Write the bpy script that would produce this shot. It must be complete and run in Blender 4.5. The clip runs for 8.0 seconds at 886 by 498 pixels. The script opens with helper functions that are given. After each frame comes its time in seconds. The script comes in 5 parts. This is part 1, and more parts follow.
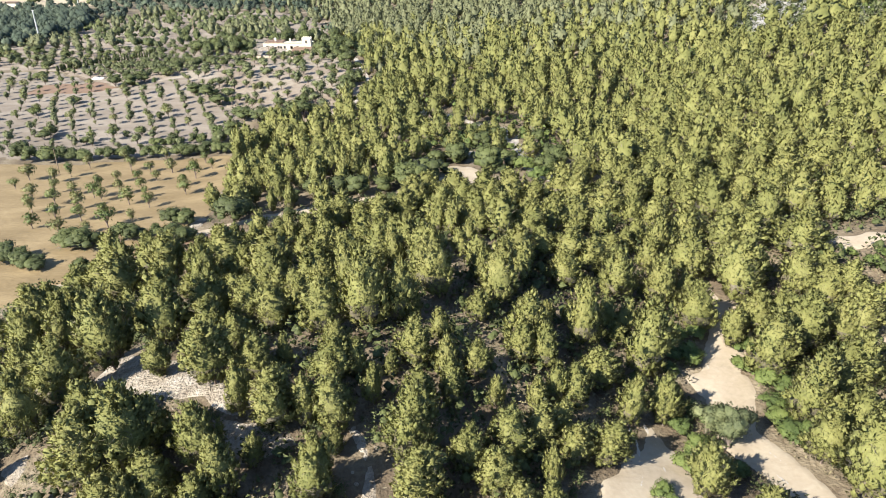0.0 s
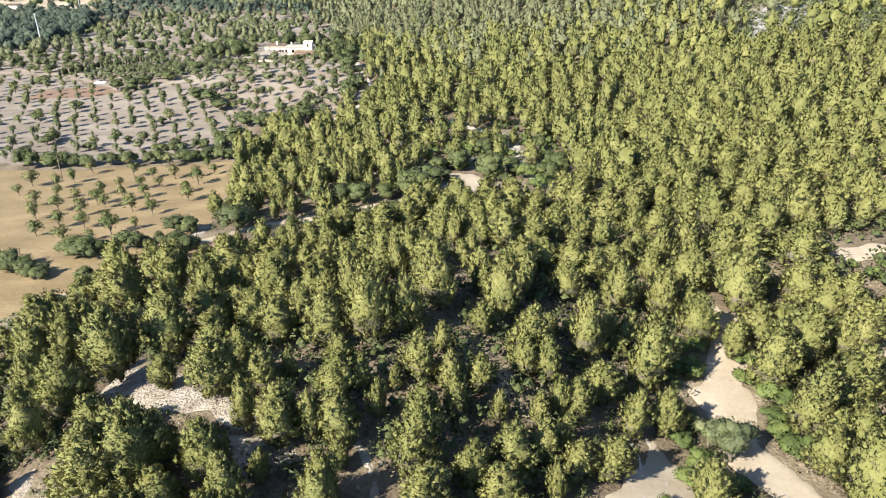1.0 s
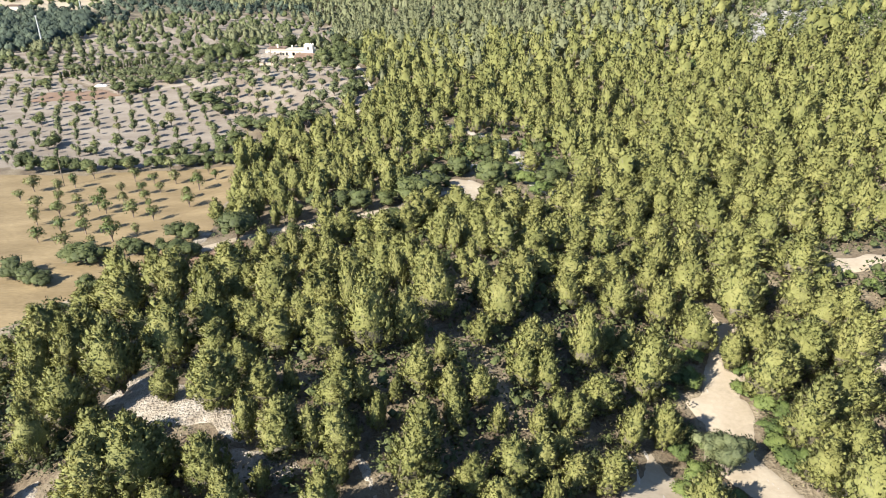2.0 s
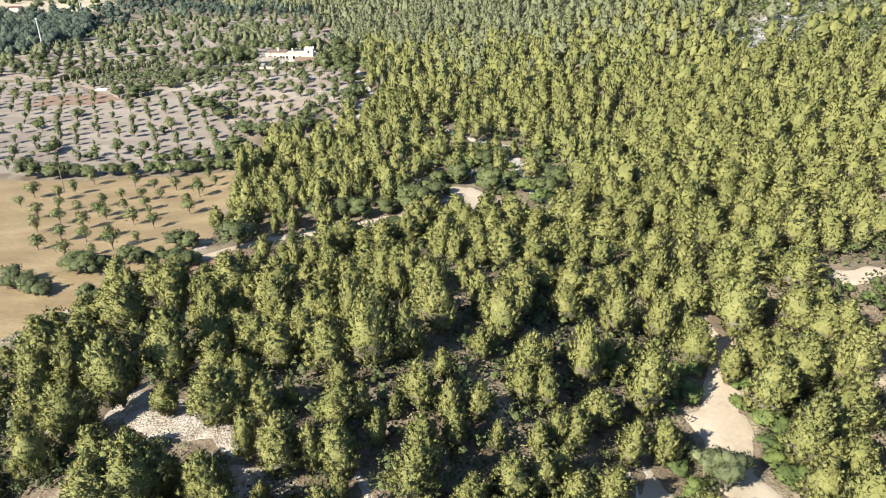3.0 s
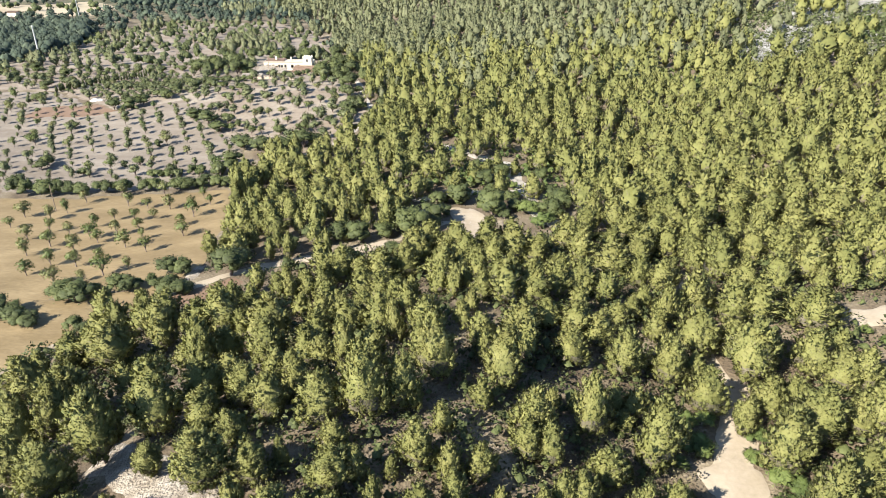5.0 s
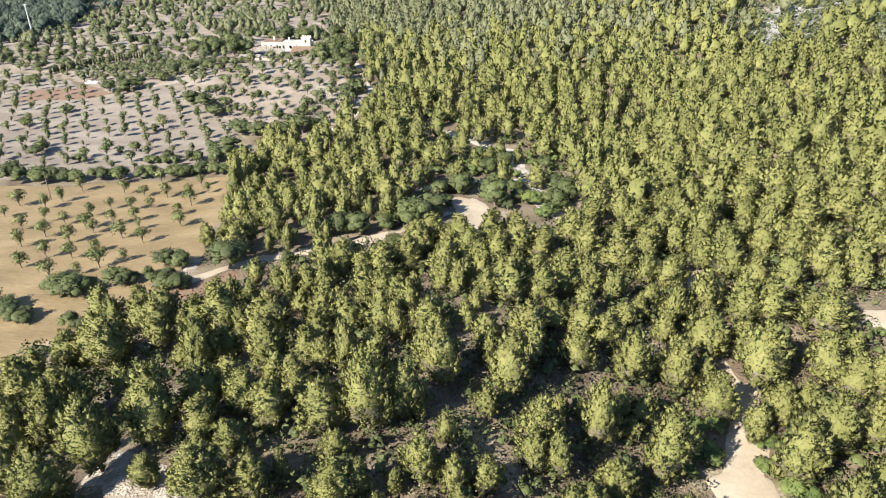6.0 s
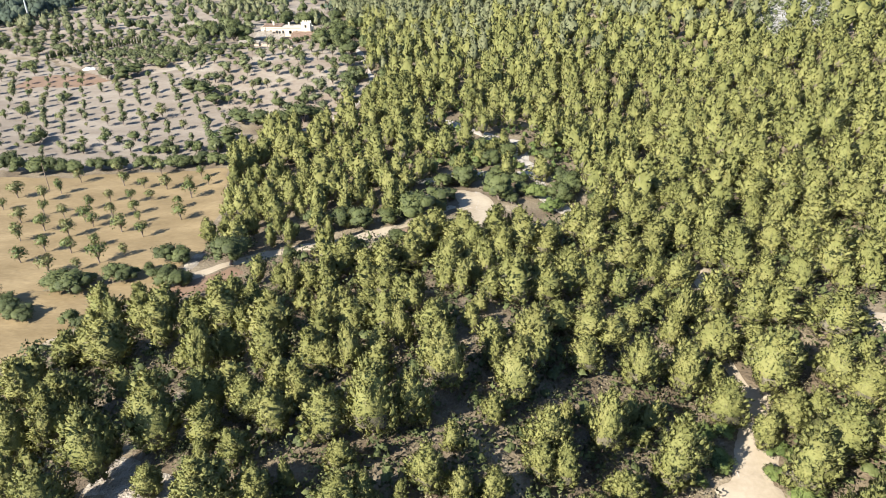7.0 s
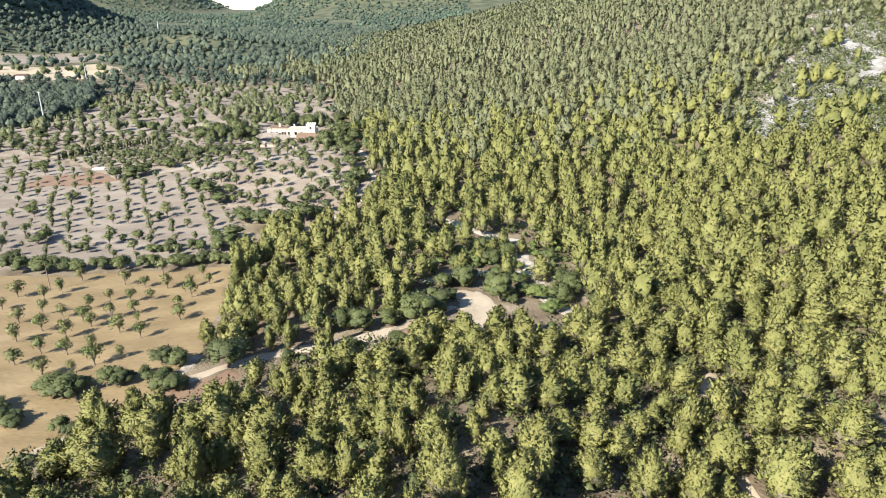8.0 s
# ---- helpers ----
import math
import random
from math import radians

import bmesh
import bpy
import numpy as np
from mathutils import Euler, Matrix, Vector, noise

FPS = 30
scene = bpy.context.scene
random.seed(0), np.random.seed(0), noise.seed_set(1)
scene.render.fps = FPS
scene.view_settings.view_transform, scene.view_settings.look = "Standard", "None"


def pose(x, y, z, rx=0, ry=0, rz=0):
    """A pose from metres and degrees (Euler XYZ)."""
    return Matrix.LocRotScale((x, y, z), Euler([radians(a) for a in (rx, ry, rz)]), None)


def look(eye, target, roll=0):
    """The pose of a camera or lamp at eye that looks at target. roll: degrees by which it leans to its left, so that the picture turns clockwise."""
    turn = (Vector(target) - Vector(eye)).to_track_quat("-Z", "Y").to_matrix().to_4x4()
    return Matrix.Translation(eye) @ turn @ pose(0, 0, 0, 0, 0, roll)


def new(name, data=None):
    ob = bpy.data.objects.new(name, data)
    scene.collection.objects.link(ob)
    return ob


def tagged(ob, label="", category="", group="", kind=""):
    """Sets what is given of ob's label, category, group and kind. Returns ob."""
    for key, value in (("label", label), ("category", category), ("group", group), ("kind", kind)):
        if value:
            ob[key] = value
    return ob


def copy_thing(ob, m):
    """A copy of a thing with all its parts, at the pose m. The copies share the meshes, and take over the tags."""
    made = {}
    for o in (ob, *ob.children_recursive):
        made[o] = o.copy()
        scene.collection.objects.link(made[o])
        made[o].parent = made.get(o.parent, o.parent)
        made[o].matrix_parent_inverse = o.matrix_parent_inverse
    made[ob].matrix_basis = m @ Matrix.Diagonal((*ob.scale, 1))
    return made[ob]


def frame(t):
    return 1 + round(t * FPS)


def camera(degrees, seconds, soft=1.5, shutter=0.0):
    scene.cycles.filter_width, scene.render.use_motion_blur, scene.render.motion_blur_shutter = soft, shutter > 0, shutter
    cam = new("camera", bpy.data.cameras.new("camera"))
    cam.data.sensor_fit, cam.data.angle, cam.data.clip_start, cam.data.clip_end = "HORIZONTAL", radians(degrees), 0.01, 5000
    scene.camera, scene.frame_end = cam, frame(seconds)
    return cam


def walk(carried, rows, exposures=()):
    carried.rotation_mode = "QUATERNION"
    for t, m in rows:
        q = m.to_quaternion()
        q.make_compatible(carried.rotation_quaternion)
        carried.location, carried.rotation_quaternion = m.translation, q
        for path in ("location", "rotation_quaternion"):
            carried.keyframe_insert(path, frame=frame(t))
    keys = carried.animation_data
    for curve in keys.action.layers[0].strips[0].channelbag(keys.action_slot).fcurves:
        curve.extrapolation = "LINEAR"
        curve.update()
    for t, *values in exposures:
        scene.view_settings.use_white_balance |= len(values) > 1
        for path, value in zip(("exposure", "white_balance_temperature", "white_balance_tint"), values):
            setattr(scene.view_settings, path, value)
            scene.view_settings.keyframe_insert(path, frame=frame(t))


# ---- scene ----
cam = camera(68.2, 8.0, soft=0.8)
METRES, EYE, TILT, LEAN, TURN = 18.0, 48.0, -25.3, 0.0, 0.0
ROWS = [
    (0.0, 0.0, 0.0, 0.0, 0.0, 0.0, -0.0),
    (0.5, -0.0164, -0.0126, 0.0384, 0.04, 0.01, -0.02),
    (1.0, -0.0187, -0.026, 0.0758, 0.02, 0.02, -0.05),
    (1.5, -0.019, -0.0395, 0.1131, 0.02, 0.0, -0.1),
    (3.0, -0.0166, -0.0618, 0.2339, 0.03, -0.01, -0.21),
    (3.5, -0.016, -0.0359, 0.289, 0.04, -0.01, -0.22),
    (4.0, -0.0152, 0.0071, 0.3503, 0.05, 0.0, -0.24),
    (4.5, -0.0138, 0.0642, 0.4183, 0.05, 0.01, -0.25),
    (5.0, -0.0124, 0.1304, 0.4905, 0.06, 0.02, -0.26),
    (6.5, -0.0598, 0.2948, 0.6885, 0.02, -3.02, -0.36),
    (7.0, -0.073, 0.3255, 0.7479, 0.04, -3.39, -0.38),
    (7.5, -0.0791, 0.3405, 0.8106, 0.05, -0.98, -0.36),
    (8.0, -0.0817, 0.3341, 0.8425, 0.02, 4.59, -0.38),
]
walk(cam, [(t, pose(0, 0, EYE, TILT, LEAN, TURN) @ pose(METRES * x, METRES * y, METRES * z, 90 + pitch, roll, yaw)) for t, x, y, z, yaw, pitch, roll in ROWS])

# ---- light ----
SUN_FROM = Vector((-0.795, -0.607, 0.73)).normalized()
sun_data = bpy.data.lights.new("sun", "SUN")
sun_data.energy, sun_data.angle, sun_data.color = 4.8, radians(0.53), (1.0, 0.93, 0.80)
sun = new("sun", sun_data)
sun.matrix_world = look(SUN_FROM * 300, (0, 0, 0))
world = bpy.data.worlds.new("sky")
scene.world = world
world.use_nodes = True
sky = world.node_tree.nodes.new("ShaderNodeTexSky")
sky.sky_type, sky.sun_disc = "NISHITA", False
sky.sun_elevation = math.asin(SUN_FROM.z)
sky.sun_rotation = math.atan2(SUN_FROM.x, SUN_FROM.y)
sky.altitude, sky.air_density, sky.dust_density, sky.ozone_density = 900, 1.0, 0.2, 3.0
back = world.node_tree.nodes["Background"]
back.inputs["Strength"].default_value = 0.09
world.node_tree.links.new(sky.outputs["Color"], back.inputs["Color"])
scene.view_settings.exposure = 1.58


# ---- materials ----
def material(name, colours, scale=1.0, fine=12.0, rough=0.9, bump=0.3, bump_scale=None, per_tree=0.0, thin=0.0, metal=0.0, streak=None):
    """Colours blended by two scales of noise, in metres; per_tree: how far each thing differs; thin: light through leaves."""
    m = bpy.data.materials.new(name)
    m.use_nodes = True
    nt = m.node_tree
    n, l = nt.nodes, nt.links
    shader = n["Principled BSDF"]
    shader.inputs["Roughness"].default_value, shader.inputs["Metallic"].default_value = rough, metal
    geo = n.new("ShaderNodeNewGeometry")
    where = geo.outputs["Position"]
    if streak:
        mp = n.new("ShaderNodeMapping")
        mp.inputs["Rotation"].default_value[2], mp.inputs["Scale"].default_value = radians(streak[0]), (streak[1], 1, 1)
        l.new(where, mp.inputs["Vector"])
        where = mp.outputs["Vector"]
    coarse, grain = n.new("ShaderNodeTexNoise"), n.new("ShaderNodeTexNoise")
    coarse.inputs["Scale"].default_value, coarse.inputs["Detail"].default_value = 1.0 / scale, 6
    grain.inputs["Scale"].default_value, grain.inputs["Detail"].default_value = fine, 4
    l.new(where, coarse.inputs["Vector"]), l.new(where, grain.inputs["Vector"])
    mixed = n.new("ShaderNodeMath")
    mixed.operation = "MULTIPLY_ADD"
    l.new(grain.outputs["Fac"], mixed.inputs[0])
    mixed.inputs[1].default_value = 0.45
    l.new(coarse.outputs["Fac"], mixed.inputs[2])
    value = mixed.outputs[0]
    if per_tree:
        info, tint, a, b, c = n.new("ShaderNodeObjectInfo"), n.new("ShaderNodeAttribute"), n.new("ShaderNodeMath"), n.new("ShaderNodeMath"), n.new("ShaderNodeMath")
        tint.attribute_name = "tint"
        l.new(info.outputs["Random"], a.inputs[0]), l.new(tint.outputs["Fac"], a.inputs[1])
        b.operation = "FRACT"
        l.new(a.outputs[0], b.inputs[0])
        c.operation = "MULTIPLY_ADD"
        l.new(b.outputs[0], c.inputs[0])
        c.inputs[1].default_value = per_tree
        l.new(value, c.inputs[2])
        d = n.new("ShaderNodeMath")
        d.operation = "SUBTRACT"
        l.new(c.outputs[0], d.inputs[0])
        d.inputs[1].default_value = per_tree / 2
        value = d.outputs[0]
    if per_tree:
        leafy = n.new("ShaderNodeMath")
        leafy.operation = "MULTIPLY_ADD"
        l.new(geo.outputs["Random Per Island"], leafy.inputs[0])
        leafy.inputs[1].default_value = 0.2
        l.new(value, leafy.inputs[2])
        less = n.new("ShaderNodeMath")
        less.operation = "SUBTRACT"
        l.new(leafy.outputs[0], less.inputs[0])
        less.inputs[1].default_value = 0.1
        value = less.outputs[0]
    ramp = n.new("ShaderNodeValToRGB")
    ramp.color_ramp.elements[0].position, ramp.color_ramp.elements[1].position = 0.45, 1.0
    while len(ramp.color_ramp.elements) < len(colours):
        ramp.color_ramp.elements.new(0.5)
    for i, (e, colour) in enumerate(zip(ramp.color_ramp.elements, colours)):
        e.position, e.color = 0.45 + 0.55 * i / max(1, len(colours) - 1), (*colour, 1)
    l.new(value, ramp.inputs["Fac"])
    l.new(ramp.outputs["Color"], shader.inputs["Base Color"])
    if bump:
        bp = n.new("ShaderNodeBump")
        bp.inputs["Strength"].default_value, bp.inputs["Distance"].default_value = bump, bump_scale or 0.1
        l.new(grain.outputs["Fac"], bp.inputs["Height"])
        l.new(bp.outputs["Normal"], shader.inputs["Normal"])
    if thin:
        shine, mix = n.new("ShaderNodeBsdfTranslucent"), n.new("ShaderNodeMixShader")
        l.new(ramp.outputs["Color"], shine.inputs["Color"])
        mix.inputs["Fac"].default_value = thin
        l.new(shader.outputs[0], mix.inputs[1]), l.new(shine.outputs[0], mix.inputs[2])
        l.new(mix.outputs[0], n["Material Output"].inputs["Surface"])
    return m


PINE = material("pine_needles", [(0.112, 0.121, 0.033), (0.166, 0.172, 0.05), (0.202, 0.198, 0.064)], 1.6, 7.0, 0.8, 0.8, 0.06, per_tree=0.25, thin=0.18)
# far pines: the grey-blue of distance haze is mixed into the needle colour
HAZED_PINE = material("hazed_pine_needles", [(0.094, 0.106, 0.05), (0.136, 0.147, 0.071), (0.168, 0.174, 0.093)], 1.6, 7.0, 0.8, 0.8, 0.06, per_tree=0.25, thin=0.18)
DARK_LEAF = material("oak_leaf", [(0.034, 0.045, 0.012), (0.06, 0.076, 0.02), (0.095, 0.111, 0.033)], 1.2, 7.0, 0.75, 0.8, 0.08, per_tree=0.3, thin=0.12)
SHRUB_LEAF = material("shrub_leaf", [(0.05, 0.076, 0.018), (0.092, 0.126, 0.03), (0.132, 0.164, 0.042)], 1.2, 7.0, 0.75, 0.8, 0.08, per_tree=0.4, thin=0.2)
OLIVE_LEAF = material("olive_leaf", [(0.064, 0.08, 0.034), (0.114, 0.13, 0.055), (0.172, 0.188, 0.085)], 1.2, 7.0, 0.75, 0.8, 0.08, per_tree=0.3, thin=0.15)
ALMOND_LEAF = material("almond_leaf", [(0.07, 0.1, 0.024), (0.12, 0.15, 0.04), (0.175, 0.17, 0.065)], 1.2, 7.0, 0.6, 0.8, 0.08, per_tree=0.5, thin=0.2)
# valley evergreens, with some blue of the distance haze put into the colour
HAZED_VALLEY_LEAF = material("hazed_valley_leaf", [(0.022, 0.037, 0.028), (0.043, 0.062, 0.041), (0.073, 0.094, 0.061)], 30, 7.0, 0.95, 0, per_tree=0.4)
# farthest woods: their blue-green is haze painted into the leaf colour
HAZED_FAR_LEAF = material("hazed_far_leaf", [(0.02, 0.039, 0.03), (0.041, 0.067, 0.044), (0.073, 0.103, 0.066)], 30, 7.0, 0.95, 0, per_tree=0.4)
DRY_LEAF = material("dry_scrub", [(0.10, 0.08, 0.05), (0.17, 0.15, 0.08), (0.22, 0.20, 0.11)], 1.2, 3.0, 0.8, 0, per_tree=0.5, thin=0.1)
BARK = material("bark", [(0.119, 0.088, 0.073), (0.217, 0.176, 0.155)], 0.6, 9.0, 0.95, 0.4)
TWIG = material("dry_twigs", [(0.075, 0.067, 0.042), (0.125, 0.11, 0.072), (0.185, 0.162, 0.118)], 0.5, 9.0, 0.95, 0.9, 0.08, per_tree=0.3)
FLOOR = material("forest_floor", [(0.052, 0.041, 0.028), (0.1, 0.074, 0.048), (0.154, 0.125, 0.084), (0.283, 0.235, 0.175)], 6.0, 2.6, 0.95, 0.8, 0.3)
STUBBLE = material("stubble", [(0.125, 0.088, 0.039), (0.172, 0.125, 0.062), (0.23, 0.172, 0.09)], 4.5, 2.2, 0.95, 0.5, 0.2, streak=(28, 0.4))
VALLEY_SOIL = material("pale_dry_grass", [(0.20, 0.16, 0.10), (0.30, 0.25, 0.17), (0.38, 0.33, 0.24)], 22.0, 0.4, 0.95, 0.5, 0.3, streak=(10, 0.3))
STONY = material("stony_soil", [(0.125, 0.1, 0.077), (0.175, 0.147, 0.118), (0.23, 0.2, 0.166)], 6.0, 2.6, 0.95, 0.9, 0.2, streak=(-32, 0.3))
ORCHARD_SOIL = material("orchard_soil", [(0.135, 0.102, 0.075), (0.195, 0.16, 0.125), (0.265, 0.236, 0.194)], 11.0, 0.9, 0.95, 0.5, 0.2)
RED_SOIL = material("red_soil", [(0.133, 0.082, 0.052), (0.178, 0.116, 0.079)], 3.0, 2.0, 0.95, 0.5, 0.1)
TRACK = material("track_dust", [(0.236, 0.194, 0.136), (0.298, 0.25, 0.189), (0.351, 0.307, 0.238)], 3.5, 2.2, 0.95, 0.4, 0.08)
CHALK = material("chalk", [(0.13, 0.103, 0.078), (0.259, 0.224, 0.181), (0.397, 0.362, 0.316)], 1.6, 3.6, 0.95, 1.0, 0.4)
LIMESTONE = material("grey_limestone", [(0.114, 0.107, 0.093), (0.243, 0.236, 0.221), (0.37, 0.363, 0.35)], 3.0, 1.4, 0.95, 0.9, 0.5)
WHITE_TRACK = material("white_marl", [(0.238, 0.209, 0.173), (0.324, 0.295, 0.259), (0.396, 0.374, 0.338)], 3.0, 2.0, 0.95, 0.4, 0.08)
WALL = material("limewash", [(0.581, 0.528, 0.422), (0.651, 0.598, 0.493)], 2.0, 4.0, 0.9, 0.2, 0.03)
STONE = material("rubble_stone", [(0.36, 0.30, 0.23), (0.52, 0.45, 0.36)], 0.8, 5.0, 0.95, 0.5, 0.05)
TILE = material("clay_tile", [(0.129, 0.073, 0.045), (0.198, 0.132, 0.091), (0.238, 0.176, 0.131)], 1.0, 6.0, 0.9, 0.4, 0.05)
PALE_TILE = material("bleached_tile", [(0.188, 0.139, 0.101), (0.29, 0.251, 0.202), (0.348, 0.334, 0.292)], 1.0, 6.0, 0.9, 0.4, 0.05)
GLASS = material("window_dark", [(0.03, 0.035, 0.04), (0.06, 0.06, 0.06)], 1.0, 3.0, 0.15, 0)
TIMBER = material("timber", [(0.17, 0.12, 0.08), (0.26, 0.20, 0.15)], 0.5, 8.0, 0.85, 0.3)
STEEL = material("galvanised_steel", [(0.50, 0.51, 0.50), (0.62, 0.62, 0.60)], 1.0, 4.0, 0.5, 0, metal=0.3)
CLOTH = material("white_sheeting", [(0.455, 0.455, 0.442), (0.52, 0.52, 0.507)], 1.0, 3.0, 0.5, 0)


# ---- the lie of the land ----
KNOLLS = [  # x, y, spread, height
    (-60, 60, 36, 1.5), (-60, 180, 36, -1.3), (-60, 240, 36, 4.9), (-10, 60, 36, 4.5), (-10, 120, 36, -0.6),
    (40, 60, 36, -1.3), (40, 180, 36, 1.3), (90, 60, 36, 11.6), (90, 120, 36, 4.3), (90, 180, 36, 2.3),
    (-8, 50, 15, 1.9), (28, 58, 13, -2.8), (-28, 50, 12, 2.3), (50, 74, 14, 1.8), (8, 68, 14, 1.6),
    (-15, 88, 16, -3.1), (20, 140, 20, -0.9), (-50, 65, 15, -1.9), (-75, 295, 40, 2.4), (-130, 310, 60, 2.5), (-64, 280, 12, -2.6),
    (4, 82, 11, 3.0), (37, 170, 14, -2.6), (57, 98, 11, -1.8), (20, 48, 5, -1.2),
]
FAR_HILLS = [  # x, y, spread across, spread along, height
    (-690, 930, 108, 160, 165), (-285, 790, 62, 50, 19), (-100, 2700, 235, 380, 270), (-1560, 2600, 300, 420, 190),
    (1500, 2400, 700, 800, 300), (-2600, 1500, 700, 700, 260), (-1120, 2700, 115, 250, 95), (-470, 2800, 112, 250, 108),
]


def vnoise(x, y, seed=0):
    """Smooth noise between 0 and 1 on a grid of whole numbers."""
    x, y = np.asarray(x, float), np.asarray(y, float)
    ix, iy = np.floor(x), np.floor(y)
    fx, fy = x - ix, y - iy
    fx, fy = fx * fx * (3 - 2 * fx), fy * fy * (3 - 2 * fy)

    def r(a, b):
        v = np.sin(a * 127.1 + b * 311.7 + seed * 74.7) * 43758.5453
        return v - np.floor(v)
    return (r(ix, iy) * (1 - fx) + r(ix + 1, iy) * fx) * (1 - fy) + (r(ix, iy + 1) * (1 - fx) + r(ix + 1, iy + 1) * fx) * fy


def land(x, y):
    """The ground's height."""
    x, y = np.asarray(x, float), np.asarray(y, float)
    toe = 60 - 0.38 * (np.clip(y, 0, 560) - 150)
    up = 0.21 * 22 * np.logaddexp(0, (x - toe) / 22)
    up = 190 * np.tanh(up / 190) * np.exp(-(np.maximum(y - 900, 0) / 600) ** 2)
    z = -1.5 + 6 / (1 + np.exp(-(x + 38) / 13)) * np.exp(-(np.maximum(y - 150, 0) / 500) ** 2)
    z = z + 0.012 * np.maximum(y - 200, 0) * np.exp(-np.maximum(y - 450, 0) / 400) + up
    for a, b, s, v in KNOLLS:
        z = z + v * np.exp(-((x - a) ** 2 + (y - b) ** 2) / (2 * s * s))
    for a, b, s, q, v in FAR_HILLS:
        rough = 0.75 + 0.5 * vnoise(x / (s * 0.9), y / (q * 0.9), 5)
        z = z + v * rough * np.exp(-(x - a) ** 2 / (2 * s * s) - (y - b) ** 2 / (2 * q * q))
    return z + 0.25 * (vnoise(x / 9, y / 9, 2) - 0.5)


def mesh_of(name, verts, faces, mat, tint=None, smooth=False, normals=None):
    """A mesh from arrays of places and of faces that all have as many corners."""
    verts, faces = np.asarray(verts, np.float32), np.asarray(faces, np.int32)
    me = bpy.data.meshes.new(name)
    k = faces.shape[1]
    me.vertices.add(len(verts)), me.loops.add(faces.size), me.polygons.add(len(faces))
    me.vertices.foreach_set("co", verts.ravel())
    me.loops.foreach_set("vertex_index", faces.ravel())
    me.polygons.foreach_set("loop_start", np.arange(0, faces.size, k, dtype=np.int32))
    me.polygons.foreach_set("use_smooth", np.full(len(faces), smooth or normals is not None))
    me.update(calc_edges=True)
    if normals is not None:
        me.attributes.new("custom_normal", "FLOAT_VECTOR", "POINT").data.foreach_set("vector", np.asarray(normals, np.float32).ravel())
    me.materials.append(mat)
    if tint is not None:
        me.attributes.new("tint", "FLOAT", "POINT").data.foreach_set("value", np.asarray(tint, np.float32))
    return me


def sheet(name, xs, ys, height, mat, keep=None):
    X, Y = np.meshgrid(xs, ys)
    Z = height(X, Y)
    n, m = len(xs), len(ys)
    i = (np.arange(m - 1)[:, None] * n + np.arange(n - 1)[None, :]).ravel()
    faces = np.stack([i, i + 1, i + n + 1, i + n], 1)
    verts = np.stack([X.ravel(), Y.ravel(), Z.ravel()], 1)
    if keep is not None:
        ok = keep(X, Y).ravel()
        faces = faces[ok[faces].any(1)]
        used = np.unique(faces)
        back_to = np.zeros(len(verts), np.int32)
        back_to[used] = np.arange(len(used))
        verts, faces = verts[used], back_to[faces]
    return new(name, mesh_of(name, verts, faces, mat, smooth=True))


def spread(fine_from, fine_to, step, grow, low, high):
    mid = list(np.arange(fine_from, fine_to, step))
    up, s = [mid[-1]], step
    while up[-1] < high:
        s *= grow
        up.append(up[-1] + s)
    down, s = [mid[0]], step
    while down[-1] > low:
        s *= grow
        down.append(down[-1] - s)
    return np.array(down[:0:-1] + mid + up[1:])


n, l = FLOOR.node_tree.nodes, FLOOR.node_tree.links
far_y, cover, scrub = n.new("ShaderNodeSeparateXYZ"), n.new("ShaderNodeMapRange"), n.new("ShaderNodeMix")
pos = next(k for k in n if k.type == "NEW_GEOMETRY").outputs["Position"]
l.new(pos, far_y.inputs[0])
cover.inputs["From Min"].default_value, cover.inputs["From Max"].default_value = 450, 700
l.new(far_y.outputs["Y"], cover.inputs["Value"])
scrub.data_type = "RGBA"
patchy, greens = n.new("ShaderNodeTexNoise"), n.new("ShaderNodeValToRGB")
patchy.inputs["Scale"].default_value, patchy.inputs["Detail"].default_value = 0.03, 9
greens.color_ramp.elements[0].position, greens.color_ramp.elements[0].color = 0.35, (0.028, 0.04, 0.018, 1)
greens.color_ramp.elements[1].position, greens.color_ramp.elements[1].color = 0.75, (0.12, 0.12, 0.06, 1)
l.new(pos, patchy.inputs["Vector"]), l.new(patchy.outputs["Fac"], greens.inputs["Fac"])
base_link = n["Principled BSDF"].inputs["Base Color"].links[0].from_socket
l.new(cover.outputs["Result"], scrub.inputs["Factor"])
l.new(base_link, scrub.inputs["A"]), l.new(greens.outputs["Color"], scrub.inputs["B"])
l.new(scrub.outputs["Result"], n["Principled BSDF"].inputs["Base Color"])
ground = sheet("ground", spread(-135, 130, 2.2, 1.05, -4200, 4200), spread(25, 300, 2.2, 1.04, -900, 4800), land, FLOOR)
tagged(ground, "brown stony woodland floor with needle litter", "ground", kind="structure")


def inside_by(poly):
    """How many metres a place lies inside a closed outline (outside: minus)."""
    poly = np.array(poly, float)

    def dist(x, y):
        best, odd = np.full(np.shape(x), 1e9), np.zeros(np.shape(x), bool)
        for (ax, ay), (bx, by) in zip(poly, np.roll(poly, -1, 0)):
            ex, ey = bx - ax, by - ay
            t = np.clip(((x - ax) * ex + (y - ay) * ey) / (ex * ex + ey * ey), 0, 1)
            best = np.minimum(best, np.hypot(x - ax - t * ex, y - ay - t * ey))
            cross = (ay > y) != (by > y)
            odd ^= cross & (x < ex * (y - ay) / (ey if ey else 1e-9) + ax)
        return np.where(odd, best, -best)
    dist.box = (poly[:, 0].min(), poly[:, 0].max(), poly[:, 1].min(), poly[:, 1].max())
    return dist


